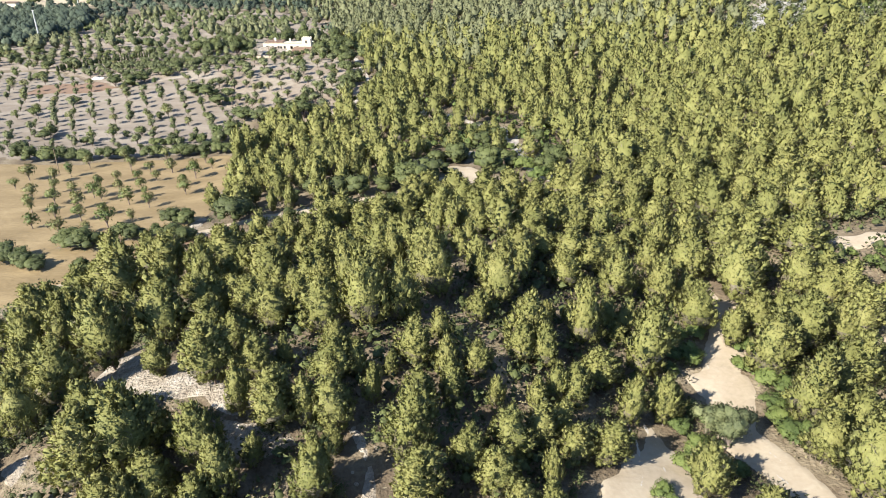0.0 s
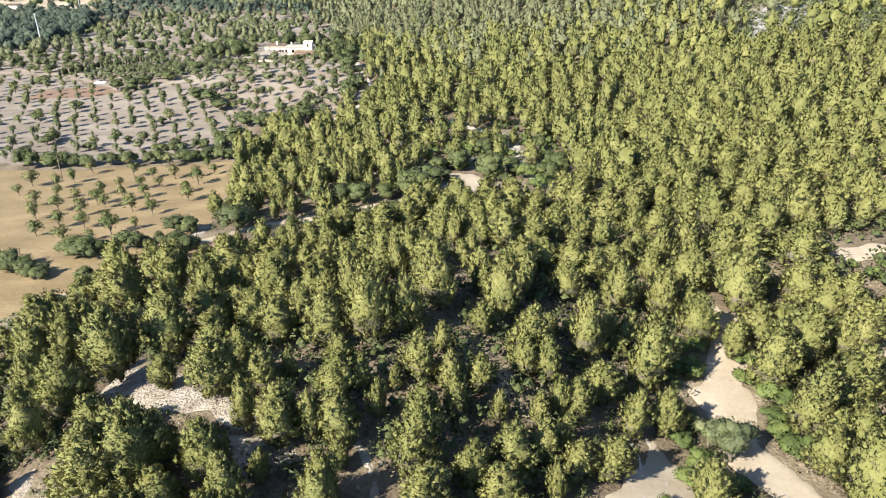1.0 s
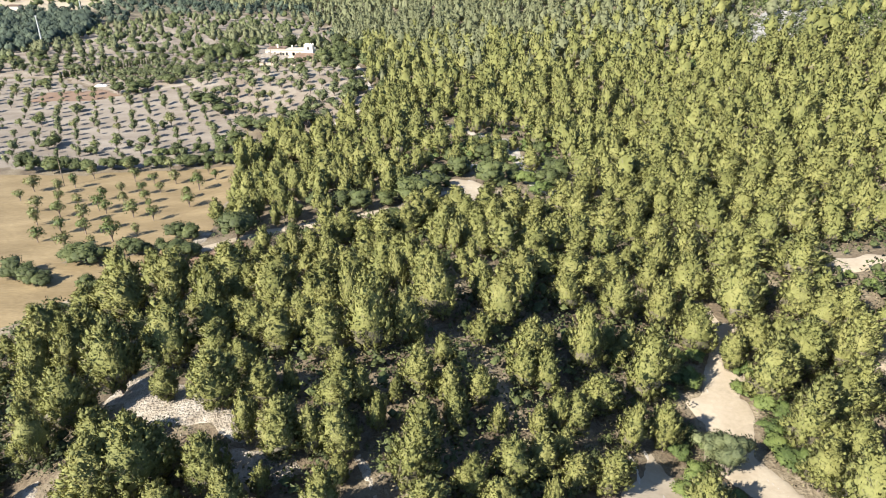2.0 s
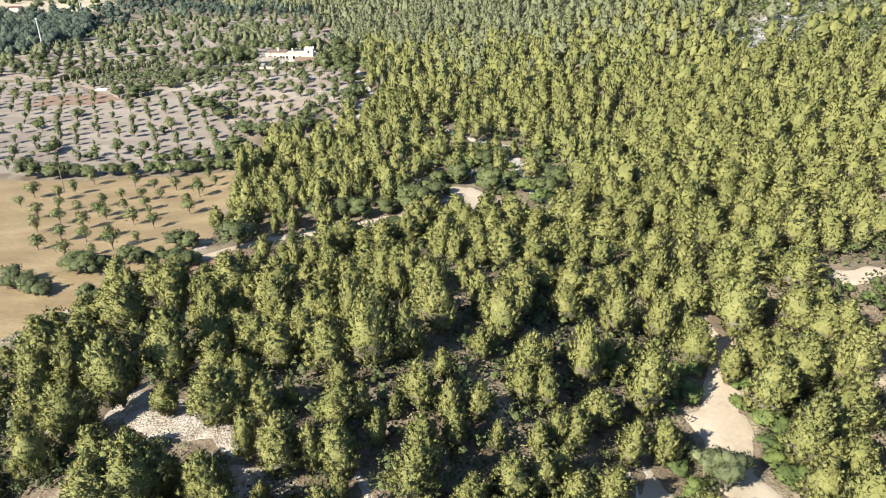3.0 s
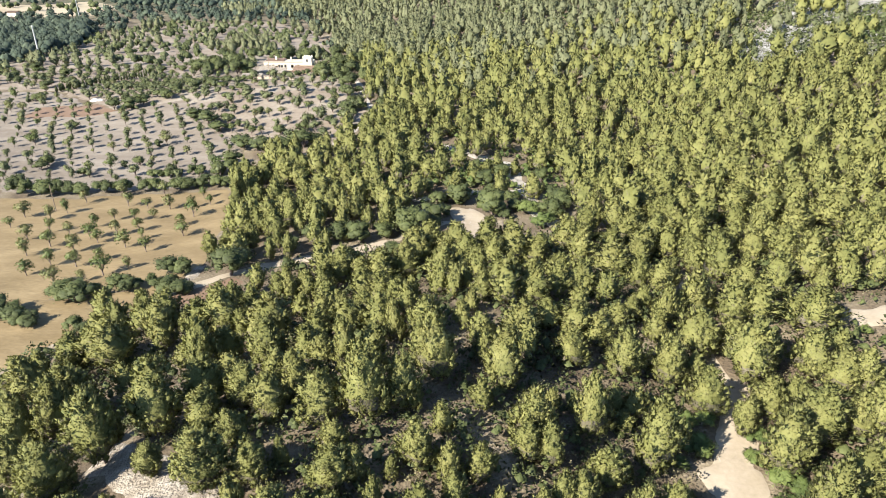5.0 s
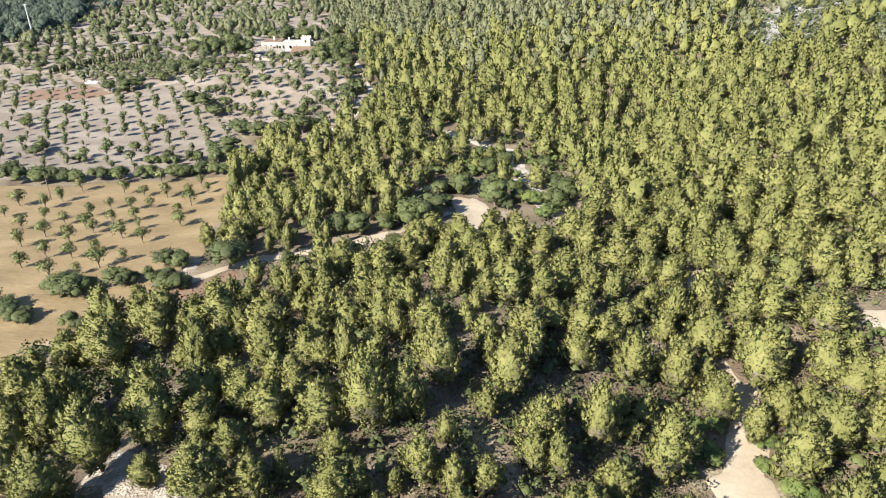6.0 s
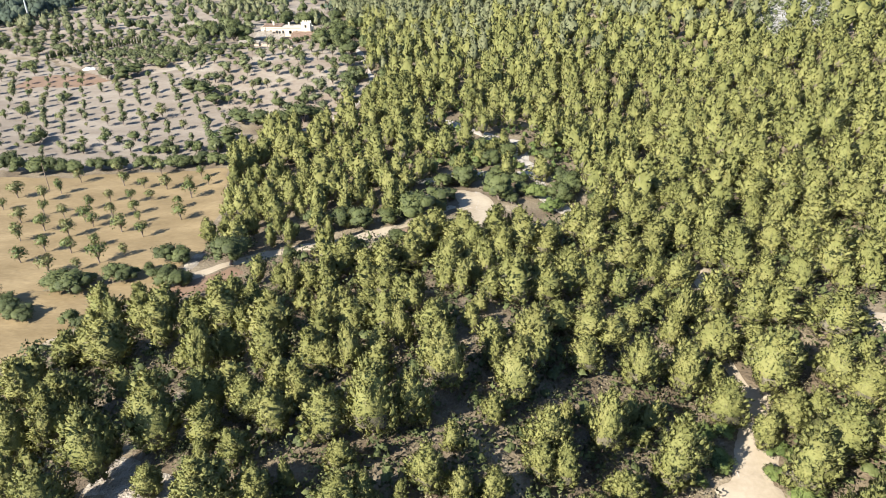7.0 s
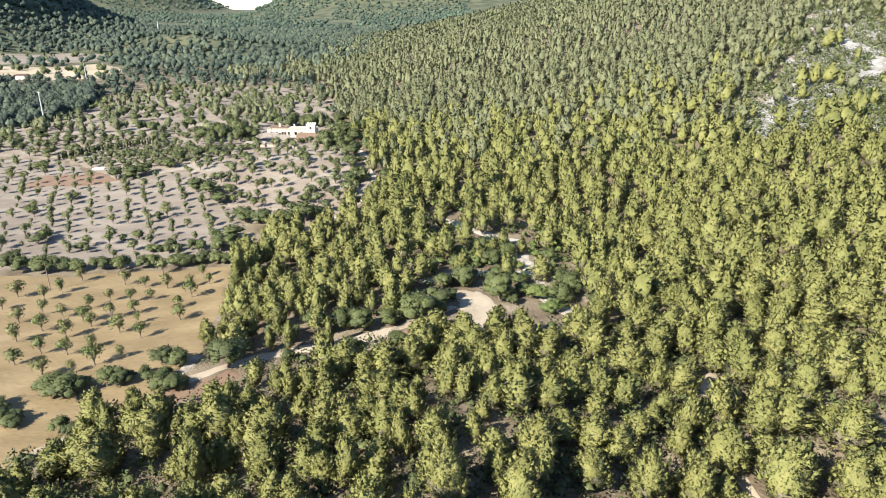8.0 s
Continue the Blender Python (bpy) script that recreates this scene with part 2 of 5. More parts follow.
def along_by(line, half):
    """How many metres a place lies within a band of that half width along a line."""
    line = np.array(line, float)

    def dist(x, y):
        best = np.full(np.shape(x), 1e9)
        for (ax, ay), (bx, by) in zip(line, line[1:]):
            ex, ey = bx - ax, by - ay
            t = np.clip(((x - ax) * ex + (y - ay) * ey) / (ex * ex + ey * ey), 0, 1)
            best = np.minimum(best, np.hypot(x - ax - t * ex, y - ay - t * ey))
        return half - best
    dist.box = (line[:, 0].min() - half, line[:, 0].max() + half, line[:, 1].min() - half, line[:, 1].max() + half)
    return dist


BARE = []


def drape(name, dist, mat, label, category, step=0.8, ragged=0.8, lift=0.07, seed=1, size=2.5, clear=True):
    """A patch of ground laid on the land, whose ragged rim sinks into it."""
    x0, x1, y0, y1 = dist.box

    def rim(x, y):
        return dist(x, y) + ragged * (vnoise(x / size, y / size, seed) - 0.5) * 2 + 0.5 * ragged * (vnoise(x / size * 3, y / size * 3, seed + 3) - 0.5)
    ob = sheet(name, np.arange(x0 - 2, x1 + 2.1, step), np.arange(y0 - 2, y1 + 2.1, step),
               lambda x, y: land(x, y) + np.clip(rim(x, y) * 0.35, -0.6, lift), mat, lambda x, y: rim(x, y) > -0.6)
    if clear:
        BARE.append(dist)
    return tagged(ob, label, category, kind="structure")


FIELD = inside_by([(-170, 154), (-106, 153), (-89, 152.5), (-74, 155.5), (-52, 157), (-46, 137), (-46, 125), (-43, 109), (-47, 103.5), (-59, 102), (-67, 99), (-90, 97), (-170, 95)])
STRIP = inside_by([(-130, 94), (-75, 98.5), (-61, 101.3), (-47, 103.5), (-43, 96), (-53.5, 91.5), (-55, 88), (-57, 85), (-60, 80), (-75, 70), (-130, 60)])
GRAVEL = inside_by([(-190, 155.5), (-111, 156), (-90, 156), (-70, 158), (-53, 162), (-58, 188.5), (-72, 210), (-88, 236), (-113, 226), (-150, 258), (-240, 262)])
FARM = inside_by([(-92, 234), (-60, 188), (-45, 178), (-33, 181), (-22, 209), (-27, 232), (-40, 260), (-45, 300), (-58, 350), (-75, 420), (-120, 480), (-190, 465), (-205, 400), (-215, 345), (-270, 330), (-260, 275), (-150, 258), (-113, 226)])
VALLEY_FIELD = inside_by([(-460, 505), (-310, 508), (-258, 522), (-285, 600), (-318, 640), (-345, 600), (-460, 590)])
drape("field", FIELD, STUBBLE, "mown golden stubble field planted with rows of almonds", "field", 1.2, 1.0, size=4)
drape("field", STRIP, STUBBLE, "narrow strip of mown golden stubble below a hedge", "field", 1.2, 1.0, size=4, seed=4)
drape("field", GRAVEL, STONY, "pale stony ploughed orchard soil", "field", 1.5, 1.2, size=5, seed=7)
drape("field", FARM, ORCHARD_SOIL, "dry brown orchard soil round a farmhouse", "field", 2.0, 2.0, size=8, seed=9)
VALLEY_LOT = inside_by([(-470, 640), (-400, 612), (-362, 640), (-322, 668), (-331, 695), (-386, 718), (-420, 700), (-480, 690)])
drape("field", VALLEY_LOT, STONY, "pale terraced plot at the foot of a wooded hill", "field", 4.0, 8.0, 0.5, size=25, seed=12)
drape("field", VALLEY_FIELD, VALLEY_SOIL, "distant mown field on the valley floor", "field", 4.0, 6.0, 0.5, size=25, seed=11)
drape("red_earth", inside_by([(-142, 222), (-120, 220), (-112, 226), (-122, 236), (-142, 236)]), RED_SOIL, "patch of reddish bare earth", "bare earth", 1.2, 2.0, 0.12, 13, 4)
# tracks
EAST_TRACK = along_by([(33, 66), (32.4, 62.5), (29, 57), (28.4, 52), (27.2, 47.5), (27.6, 44.5), (29.2, 40.5), (31, 34), (34, 20)], 2.0)
drape("dirt_track", EAST_TRACK, TRACK, "pale dusty dirt track through pines", "track", 0.5, 0.5, seed=15)
drape("dirt_track", inside_by([(19, 49.6), (17.4, 45), (14.8, 41.6), (11.6, 37.6), (9.5, 30), (17, 30), (21.6, 38), (21.3, 43.4), (20.4, 48.4)]), TRACK, "pale sandy turning place with wheel ruts", "track", 0.5, 0.6, seed=17)
drape("dirt_track", inside_by([(25.2, 55.5), (25.4, 53), (27.5, 50.5), (31, 52), (31.6, 55), (30, 58)]), TRACK, "pale dusty widening of a dirt track", "track", 0.5, 0.4, 0.09, 19)
MID_TRACK = along_by([(-44, 100), (-38, 105), (-32, 108), (-26.8, 109.8), (-20, 111), (-14, 113.5), (-9, 116.5), (-3, 121), (0, 124)], 1.2)
drape("dirt_track", MID_TRACK, TRACK, "whitish marl track curving past dark oaks", "track", 0.5, 0.5, seed=21)
drape("dirt_track", along_by([(-6, 137.5), (0, 139.5), (7, 141), (12, 139.5), (17.5, 140), (18.4, 135), (17.6, 128), (20, 122), (23, 116)], 1.4), WHITE_TRACK, "whitish track through a clearing", "track", 0.5, 0.6, seed=23)
drape("dirt_track", along_by([(17.5, 140), (16, 150), (17, 159.5), (11.5, 160.5), (7.5, 165), (2, 171.5), (-6, 178)], 1.5), WHITE_TRACK, "whitish track climbing between pines", "track", 0.6, 0.6, seed=25)
drape("dirt_track", along_by([(-45, 177), (-36, 178), (-30.5, 185), (-25, 196), (-22.5, 208), (-24.4, 217), (-28, 233), (-36, 262)], 1.0), WHITE_TRACK, "pale track between orchard and wood", "track", 0.7, 0.5, seed=27)
CLEARING = inside_by([(2.5, 114.5), (1.5, 124), (0.5, 132), (6, 131.5), (8.5, 124), (8, 117), (5, 114)])
drape("clearing", CLEARING, TRACK, "bare sandy clearing with curved tyre ruts", "clearing", 0.5, 0.6, seed=29)
drape("red_earth", inside_by([(-9.5, 113.5), (-7, 116), (-4.5, 115), (-6, 112)]), RED_SOIL, "small mound of reddish earth beside a track", "bare earth", 0.5, 0.4, 0.25, 31)
drape("red_earth", inside_by([(-44, 99), (-36, 104), (-34, 102), (-40, 95), (-44, 92)]), RED_SOIL, "reddish bare earth under oaks", "bare earth", 0.7, 0.8, 0.1, 33)
drape("white_rock", inside_by([(-45, 104), (-44.5, 110), (-42.6, 110), (-42.4, 106), (-43.3, 103.5)]), CHALK, "bare white rock at the corner of a field", "rock", 0.5, 0.4, 0.2, 35)
drape("foot_path", along_by([(36.8, 93), (34.8, 89.5), (33.5, 84), (32.5, 80), (31.8, 76), (32.2, 70), (33, 66)], 0.7), TRACK, "narrow pale path down through pines", "path", 0.4, 0.3, seed=37)
# chalk banks
drape("chalk_bank", inside_by([(-35, 59), (-35, 54), (-29.5, 49.5), (-25, 47.5), (-21.5, 47.5), (-17.5, 43.5), (-16.5, 46), (-20, 49.5), (-24, 52), (-29.5, 55.5)]), CHALK, "eroded bank of bare white chalk", "rock", 0.5, 0.9, 0.12, 39)
drape("chalk_bank", inside_by([(-37.5, 42.5), (-36.2, 43.6), (-35.2, 42), (-35.6, 40.6)]), CHALK, "bare white chalky slope among pines", "rock", 0.5, 1.0, 0.12, 41)
drape("chalk_bank", inside_by([(-8.2, 43.5), (-7, 43), (-5, 39), (-5, 34), (-6.2, 34), (-6.3, 40)]), CHALK, "pale stony gully on a wooded slope", "rock", 0.5, 0.7, 0.12, 43)
drape("chalk_bank", inside_by([(-19, 44), (-13, 43.5), (-11, 41), (-17, 40)]), CHALK, "pale stony ground between pines", "rock", 0.5, 0.9, 0.1, 45, clear=False)
drape("earth_bank", inside_by([(49.5, 75.5), (54, 76), (56, 74), (52, 72), (49.5, 73)]), TRACK, "bare sandy bank below pines", "bank", 0.6, 0.8, 0.12, 47)
SCREE = inside_by([(90, 220), (109, 250), (127, 273), (146, 300), (175, 341), (205, 400), (222, 400), (194, 315), (168, 270), (147, 234), (126, 204), (118, 215), (106, 210), (93, 208)])
SLOPE = inside_by([(84, 214), (104, 256), (124, 282), (144, 310), (170, 350), (200, 408), (234, 408), (204, 312), (176, 262), (152, 226), (130, 196), (112, 206), (90, 202)])
drape("stony_slope", SLOPE, ORCHARD_SOIL, "dry stony slope with scattered scrub", "slope", 2.0, 9.0, 0.15, 53, 11, clear=False)
drape("scree", SCREE, LIMESTONE, "grey-white rocky scree on the hillside", "rock", 1.2, 7.0, 0.4, 49, 6, clear=False)
drape("scree", inside_by([(170, 250), (200, 270), (230, 330), (215, 335), (190, 290), (168, 262)]), LIMESTONE, "pale stony gully on the hillside", "rock", 1.5, 8.0, 0.4, 51, 8, clear=False)
drape("scree", inside_by([(90, 300), (104, 318), (112, 352), (100, 350), (92, 325)]), LIMESTONE, "small bare rocky patch among hillside pines", "rock", 1.5, 7.0, 0.4, 55, 8, clear=False)


# ---- plants ----
def stick(path, radii, sides=5):
    """A tapered tube along a path: places and triangles."""
    path = np.array(path, float)
    rings, faces = [], []
    for i, (p, r) in enumerate(zip(path, radii)):
        d = path[min(i + 1, len(path) - 1)] - path[max(i - 1, 0)]
        d = d / (np.linalg.norm(d) + 1e-9)
        u = np.cross(d, (0.3, 0.9, 0.1))
        u /= np.linalg.norm(u)
        w = np.cross(d, u)
        for k in range(sides):
            b = 2 * math.pi * k / sides
            rings.append(p + r * (u * math.cos(b) + w * math.sin(b)))
    for i in range(len(path) - 1):
        for k in range(sides):
            a, b = i * sides + k, i * sides + (k + 1) % sides
            faces += [(a, b, b + sides), (a, b + sides, a + sides)]
    return np.array(rings), np.array(faces)


def unit(v):
    return v / (np.linalg.norm(v, axis=-1, keepdims=True) + 1e-9)


def joined(pieces):
    at, vs, fs = 0, [], []
    for piece in pieces:
        vs.append(piece[0]), fs.append(piece[1] + at)
        at += len(piece[0])
    if len(pieces[0]) > 2:
        return np.concatenate(vs), np.concatenate(fs), np.concatenate([piece[2] for piece in pieces])
    return np.concatenate(vs), np.concatenate(fs)


def blades_mesh(rng, base, axis, half, length, soft):
    """Blades of foliage: each one triangle along its axis. soft: the way the foliage there faces."""
    n = len(base)
    side = unit(np.cross(axis, soft + rng.normal(size=(n, 3)) * 0.45)) * half[:, None]
    tip = base + axis * length[:, None]
    v = np.stack([base - side, base + side, tip], 1).reshape(-1, 3)
    return v, np.arange(3 * n).reshape(-1, 3), np.repeat(unit(soft + rng.normal(size=(n, 3)) * 0.22), 3, axis=0)


def globe(segs, rings):
    """Directions of a coarse globe, and its triangles."""
    gv, ga = np.meshgrid(np.linspace(0.001, math.pi - 0.001, rings + 1), np.arange(segs) * 2 * math.pi / segs, indexing="ij")
    gv = gv + 0 * ga
    k = (np.arange(rings)[:, None] * segs + np.arange(segs)[None, :]).ravel()
    k2 = (np.arange(rings)[:, None] * segs + (np.arange(segs)[None, :] + 1) % segs).ravel()
    d = np.stack([np.cos(ga) * np.sin(gv), np.sin(ga) * np.sin(gv), np.cos(gv)], -1).reshape(-1, 3)
    return d, np.concatenate([np.stack([k, k + segs, k2 + segs], 1)[: segs * rings], np.stack([k, k2 + segs, k2], 1)[segs:]])


def pine_shape(seed, lobes, blades, body=(12, 8), core=(5, 3), limbs=0, dry=40, low=0.1, thick=1.0):
    """An Aleppo pine, one metre high and one metre across: a domed, uneven body with upright fingers of needles; crown, and trunk with boughs."""
    rng = np.random.default_rng(seed)
    H, W = 7.0, 4.6
    point, belly, full = rng.uniform(1.25, 2.2), rng.uniform(0.42, 0.7), rng.uniform(1.3, 2.2)
    s1, s2, s3, s4 = rng.uniform(0, 6.3, 4)
    bend = rng.normal(size=2) * 0.35

    def radius(u, ang):
        uneven = 1 + 0.16 * np.sin(2 * ang + s1 + 2 * u) + 0.12 * np.sin(3 * ang + s2 - 4 * u) + 0.1 * np.sin(9 * u + s3 + ang) + 0.07 * np.sin(5 * ang + s4 + 7 * u)
        return W / 2 * uneven * np.minimum(1, belly + full * u) * np.clip(1 - u ** point, 0, 1) ** 0.68

    def axis_at(h):
        return np.stack([bend[0] * (h / H) ** 2, bend[1] * (h / H) ** 2, h], -1)

    def faces_out(p, u):
        return unit(p - axis_at(H * (0.22 + 0.4 * u)))
    # the body
    segs, rings = body
    ub, ab = np.meshgrid(np.linspace(0.0, 0.985, rings + 1) ** 0.9, np.arange(segs) * 2 * math.pi / segs, indexing="ij")
    ub, ab = ub.ravel(), (ab + 0.3 * ub).ravel()
    rb = radius(ub, ab) * ((0.54 if dry > 5 else 0.42) + (0.26 if dry > 5 else 0.5) * rng.random(len(ub))) * np.where(ub < 0.01, 0.3, 1)
    p = axis_at(H * (low + (1 - low) * ub * 0.9)) + np.stack([np.cos(ab) * rb, np.sin(ab) * rb, 0 * rb], 1)
    k = (np.arange(rings)[:, None] * segs + np.arange(segs)[None, :]).ravel()
    k2 = (np.arange(rings)[:, None] * segs + (np.arange(segs)[None, :] + 1) % segs).ravel()
    skin = np.stack([np.stack([k, k2, k2 + segs], 1), np.stack([k, k2 + segs, k + segs], 1)], 1).reshape(-1, 3)
    green = ub[skin].mean(1) > (0.3 if dry > 5 else -1)  # below that the crown is bare inside
    pieces = [(p, skin[green], faces_out(p, ub))]
    within = (p, skin[~green], faces_out(p, ub))
    # needles all over the body
    over = int(blades * 0.45)
    uo = rng.random(over * 5)
    uo = uo[rng.random(len(uo)) < (radius(uo, 0 * uo) / W * 2 + 0.08) * np.clip(uo * 4, 0.15, 1)][:over]
    ao = rng.random(len(uo)) * 2 * math.pi
    ro = radius(uo, ao) * rng.uniform(0.6, 0.84, len(uo))
    oo = np.stack([np.cos(ao), np.sin(ao), 0 * ao], 1)
    po = axis_at(H * (low + (1 - low) * uo * 0.92)) + oo * ro[:, None]
    k = (3600 / blades) ** (0.42 if blades > 1200 else 0.34)
    pieces.append(blades_mesh(rng, po, unit(oo * 0.55 + np.array((0, 0, 0.75)) + rng.normal(size=po.shape) * 0.35), k * rng.uniform(0.055, 0.105, len(uo)), k * rng.uniform(0.17, 0.34, len(uo)), faces_out(po, uo)))
    blades -= over
    # the fingers
    u = rng.random(lobes * 8 + 8)
    u = u[rng.random(len(u)) < radius(u, 0 * u) / W * 2 + 0.1][:lobes]
    lobes = len(u)
    u[0] = 0.99
    ang = np.arange(lobes) * 2.4 + rng.normal(size=lobes) * 0.3
    size = thick * rng.uniform(0.27, 0.46, lobes) * (64 / lobes) ** 0.4 * (1.08 - 0.25 * u)
    stretch = rng.uniform(1.2, 2.0, lobes)
    r = np.maximum(radius(u, ang) * rng.uniform(0.82, 1.1, lobes) - size * 0.65, 0)
    z = np.minimum(H * (low + (1 - low) * u) + 0.1 * r, H - size * stretch * 0.9)
    mid = axis_at(z) + np.stack([np.cos(ang) * r, np.sin(ang) * r, 0 * r], 1)
    out = np.stack([np.cos(ang), np.sin(ang), 0 * ang], 1)
    up = unit(out * (0.5 - 0.35 * u)[:, None] + np.array((0, 0, 1.0)) + rng.normal(size=(lobes, 3)) * 0.12)
    gd, gf = globe(*core)
    for i in range(lobes):
        wob = 0.42 + 0.5 * vnoise(gd[:, 0] * 1.9 + i * 3.1, gd[:, 1] * 1.9 + gd[:, 2] * 2.3, seed + i)
        p = gd * (size[i] * wob)[:, None]
        p = mid[i] + p + up[i] * (p @ up[i])[:, None] * (stretch[i] - 1)
        pieces.append((p, gf, unit(0.55 * gd + 0.45 * faces_out(p, u[i]))))
    i = rng.choice(lobes, blades, p=size ** 2 / (size ** 2).sum())
    d = unit(rng.normal(size=(blades, 3)) + up[i] * 0.5 + out[i] * 0.45)
    p = d * (size[i] * rng.uniform(0.55, 1.0, blades))[:, None]
    p = mid[i] + p + up[i] * (p * up[i]).sum(1)[:, None] * (stretch[i] - 1)[:, None]
    axis = unit(d * 0.6 + up[i] * 0.7 + rng.normal(size=(blades, 3)) * 0.3)
    pieces.append(blades_mesh(rng, p, axis, k * rng.uniform(0.05, 0.09, blades), k * rng.uniform(0.14, 0.3, blades), unit(0.55 * d + 0.45 * faces_out(p, u[i]))))
    crown = joined(pieces)
    parts = [stick(axis_at(np.linspace(-0.5, H * 0.7, 5)), np.linspace(0.14, 0.04, 5), 6 if limbs else 4)]
    for i in np.argsort(u)[:limbs]:
        root = axis_at(max(0.5, z[i] - 0.3 - 0.3 * r[i]))
        parts.append(stick([root, (root + mid[i]) / 2 - np.array((0, 0, 0.1)), mid[i]], [0.05, 0.035, 0.015], 3))
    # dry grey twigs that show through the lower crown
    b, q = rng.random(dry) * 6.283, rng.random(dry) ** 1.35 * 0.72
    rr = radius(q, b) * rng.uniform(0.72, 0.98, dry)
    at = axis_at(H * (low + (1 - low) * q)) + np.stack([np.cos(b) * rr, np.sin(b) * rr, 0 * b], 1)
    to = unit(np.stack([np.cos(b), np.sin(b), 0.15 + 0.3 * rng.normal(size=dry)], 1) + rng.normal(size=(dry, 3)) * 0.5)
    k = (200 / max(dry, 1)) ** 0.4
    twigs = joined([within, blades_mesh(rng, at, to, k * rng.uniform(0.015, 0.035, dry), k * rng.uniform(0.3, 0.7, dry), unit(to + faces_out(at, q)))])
    wide = 2 * np.percentile(np.hypot(crown[0][:, 0], crown[0][:, 1]), 96)
    unit_size = np.array((wide, wide, H))
    trunk = joined(parts)
    return (crown[0] / unit_size, crown[1], unit(crown[2] * unit_size)), (trunk[0] / unit_size, trunk[1]), (twigs[0] / unit_size, twigs[1], unit(twigs[2] * unit_size))


def leafy_shape(seed, lobes, blades, trunk=0.3, core=(6, 4), fill=0.8, leaf=1.0, spread=0.5):
    """A broad-leaved tree or bush one metre high and across: rounded boughs of small leaf clumps; crown and, if it has one, trunk with limbs."""
    rng = np.random.default_rng(seed)
    half = np.array((0.5, 0.5, (1 - trunk) / 2 if trunk else 0.62))
    mid = np.array((0, 0, trunk + (1 - trunk) / 2 if trunk > 0.1 else 0.43 if trunk else 0.38))
    hd = rng.normal(size=(lobes, 3))
    hd[:, 2] = hd[:, 2] * 0.7 + 0.28 if trunk else np.abs(hd[:, 2]) * 0.9 - 0.1
    hd = unit(hd) * rng.uniform(0.3, 0.72, (lobes, 1))
    hd[0] = (0.05, 0, 0.4)
    size = spread * rng.uniform(0.65, 1.15, lobes) * (12 / lobes) ** 0.35
    gd, gf = globe(*core)
    pieces = []
    for i in range(lobes):
        wob = fill * (0.6 + 0.6 * vnoise(gd[:, 0] * 2.1 + i * 2.7, gd[:, 1] * 2.1 + gd[:, 2] * 1.9, seed + i))
        p = (hd[i] + gd * (size[i] * wob)[:, None]) * half + mid
        pieces.append((p, gf, unit(0.5 * gd + 0.5 * unit(p - mid + np.array((0, 0, 0.2))))))
    i = rng.choice(lobes, blades, p=size ** 2 / (size ** 2).sum())
    d = unit(rng.normal(size=(blades, 3)) + hd[i] * 0.8 + np.array((0, 0, 0.3)))
    p = (hd[i] + d * (size[i] * rng.uniform(0.6, 1.0, blades))[:, None]) * half + mid
    axis = unit(d * 0.8 + np.array((0, 0, 0.25)) + rng.normal(size=(blades, 3)) * 0.5)
    k = leaf * (700 / blades) ** 0.42
    pieces.append(blades_mesh(rng, p, axis, k * rng.uniform(0.017, 0.03, blades), k * rng.uniform(0.035, 0.065, blades), unit(0.5 * d + 0.5 * unit(p - mid + np.array((0, 0, 0.2))))))
    crown = joined(pieces)
    crown[0][:, 2] = np.maximum(crown[0][:, 2], 0.01)
    if trunk <= 0:
        return crown, None
    parts = [stick([(0, 0, -0.08), (0.02, 0.01, trunk * 0.6), (0.03, 0.0, trunk * 1.05)], [0.04, 0.03, 0.024], 6)]
    for i in range(min(lobes, 6)):
        root, tip = np.array((0.03, 0.0, trunk * 0.9)), hd[i] * half + mid
        parts.append(stick([root, (root + tip) / 2 + np.array((0, 0, 0.03)), tip], [0.022, 0.014, 0.006], 4))
    wood_v, wood_f = joined(parts)
    forks = np.array([(12 + i, 18 + 12 * i, 19 + 12 * i) for i in range(len(parts) - 1)])  # where limbs grow from the trunk
    return crown, (wood_v, np.concatenate([wood_f, forks]))


class Kind:
    """Some growth forms of one plant, each built once; plant() sets out the first and copies it after."""

    def __init__(self, name, label, category, group, shapes, leaf):
        self.forms, self.used = [], [False] * len(shapes)
        for crown, trunk, *twigs in shapes:
            base = tagged(new(name), label, category, group)
            part = new("crown", mesh_of("crown", crown[0], crown[1], leaf, normals=crown[2]))
            part.parent = base
            if trunk is not None:
                part = new("trunk", mesh_of("trunk", *trunk, BARK, smooth=True))
                part.parent = base
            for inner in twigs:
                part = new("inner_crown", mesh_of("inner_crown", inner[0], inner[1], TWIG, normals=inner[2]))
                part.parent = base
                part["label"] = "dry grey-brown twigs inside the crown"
            self.forms.append(base)

    def plant(self, x, y, tall, wide=None, turn=0.0, form=0, label=""):
        form %= len(self.forms)
        wide = tall if wide is None else wide
        m = Matrix.Translation((x, y, float(land(x, y)) - 0.03)) @ Matrix.Rotation(turn, 4, "Z") @ Matrix.Diagonal((wide, wide, tall, 1))
        base = self.forms[form]
        if self.used[form]:
            base.scale = (1, 1, 1)
            kept = self.first[form]
            ob = copy_thing(base, m)
            base.matrix_basis = kept
        else:
            self.used[form] = True
            if not hasattr(self, "first"):
                self.first = {}
            self.first[form] = m
            base.matrix_basis = m
            ob = base
        if label:
            ob["label"] = label
        return ob


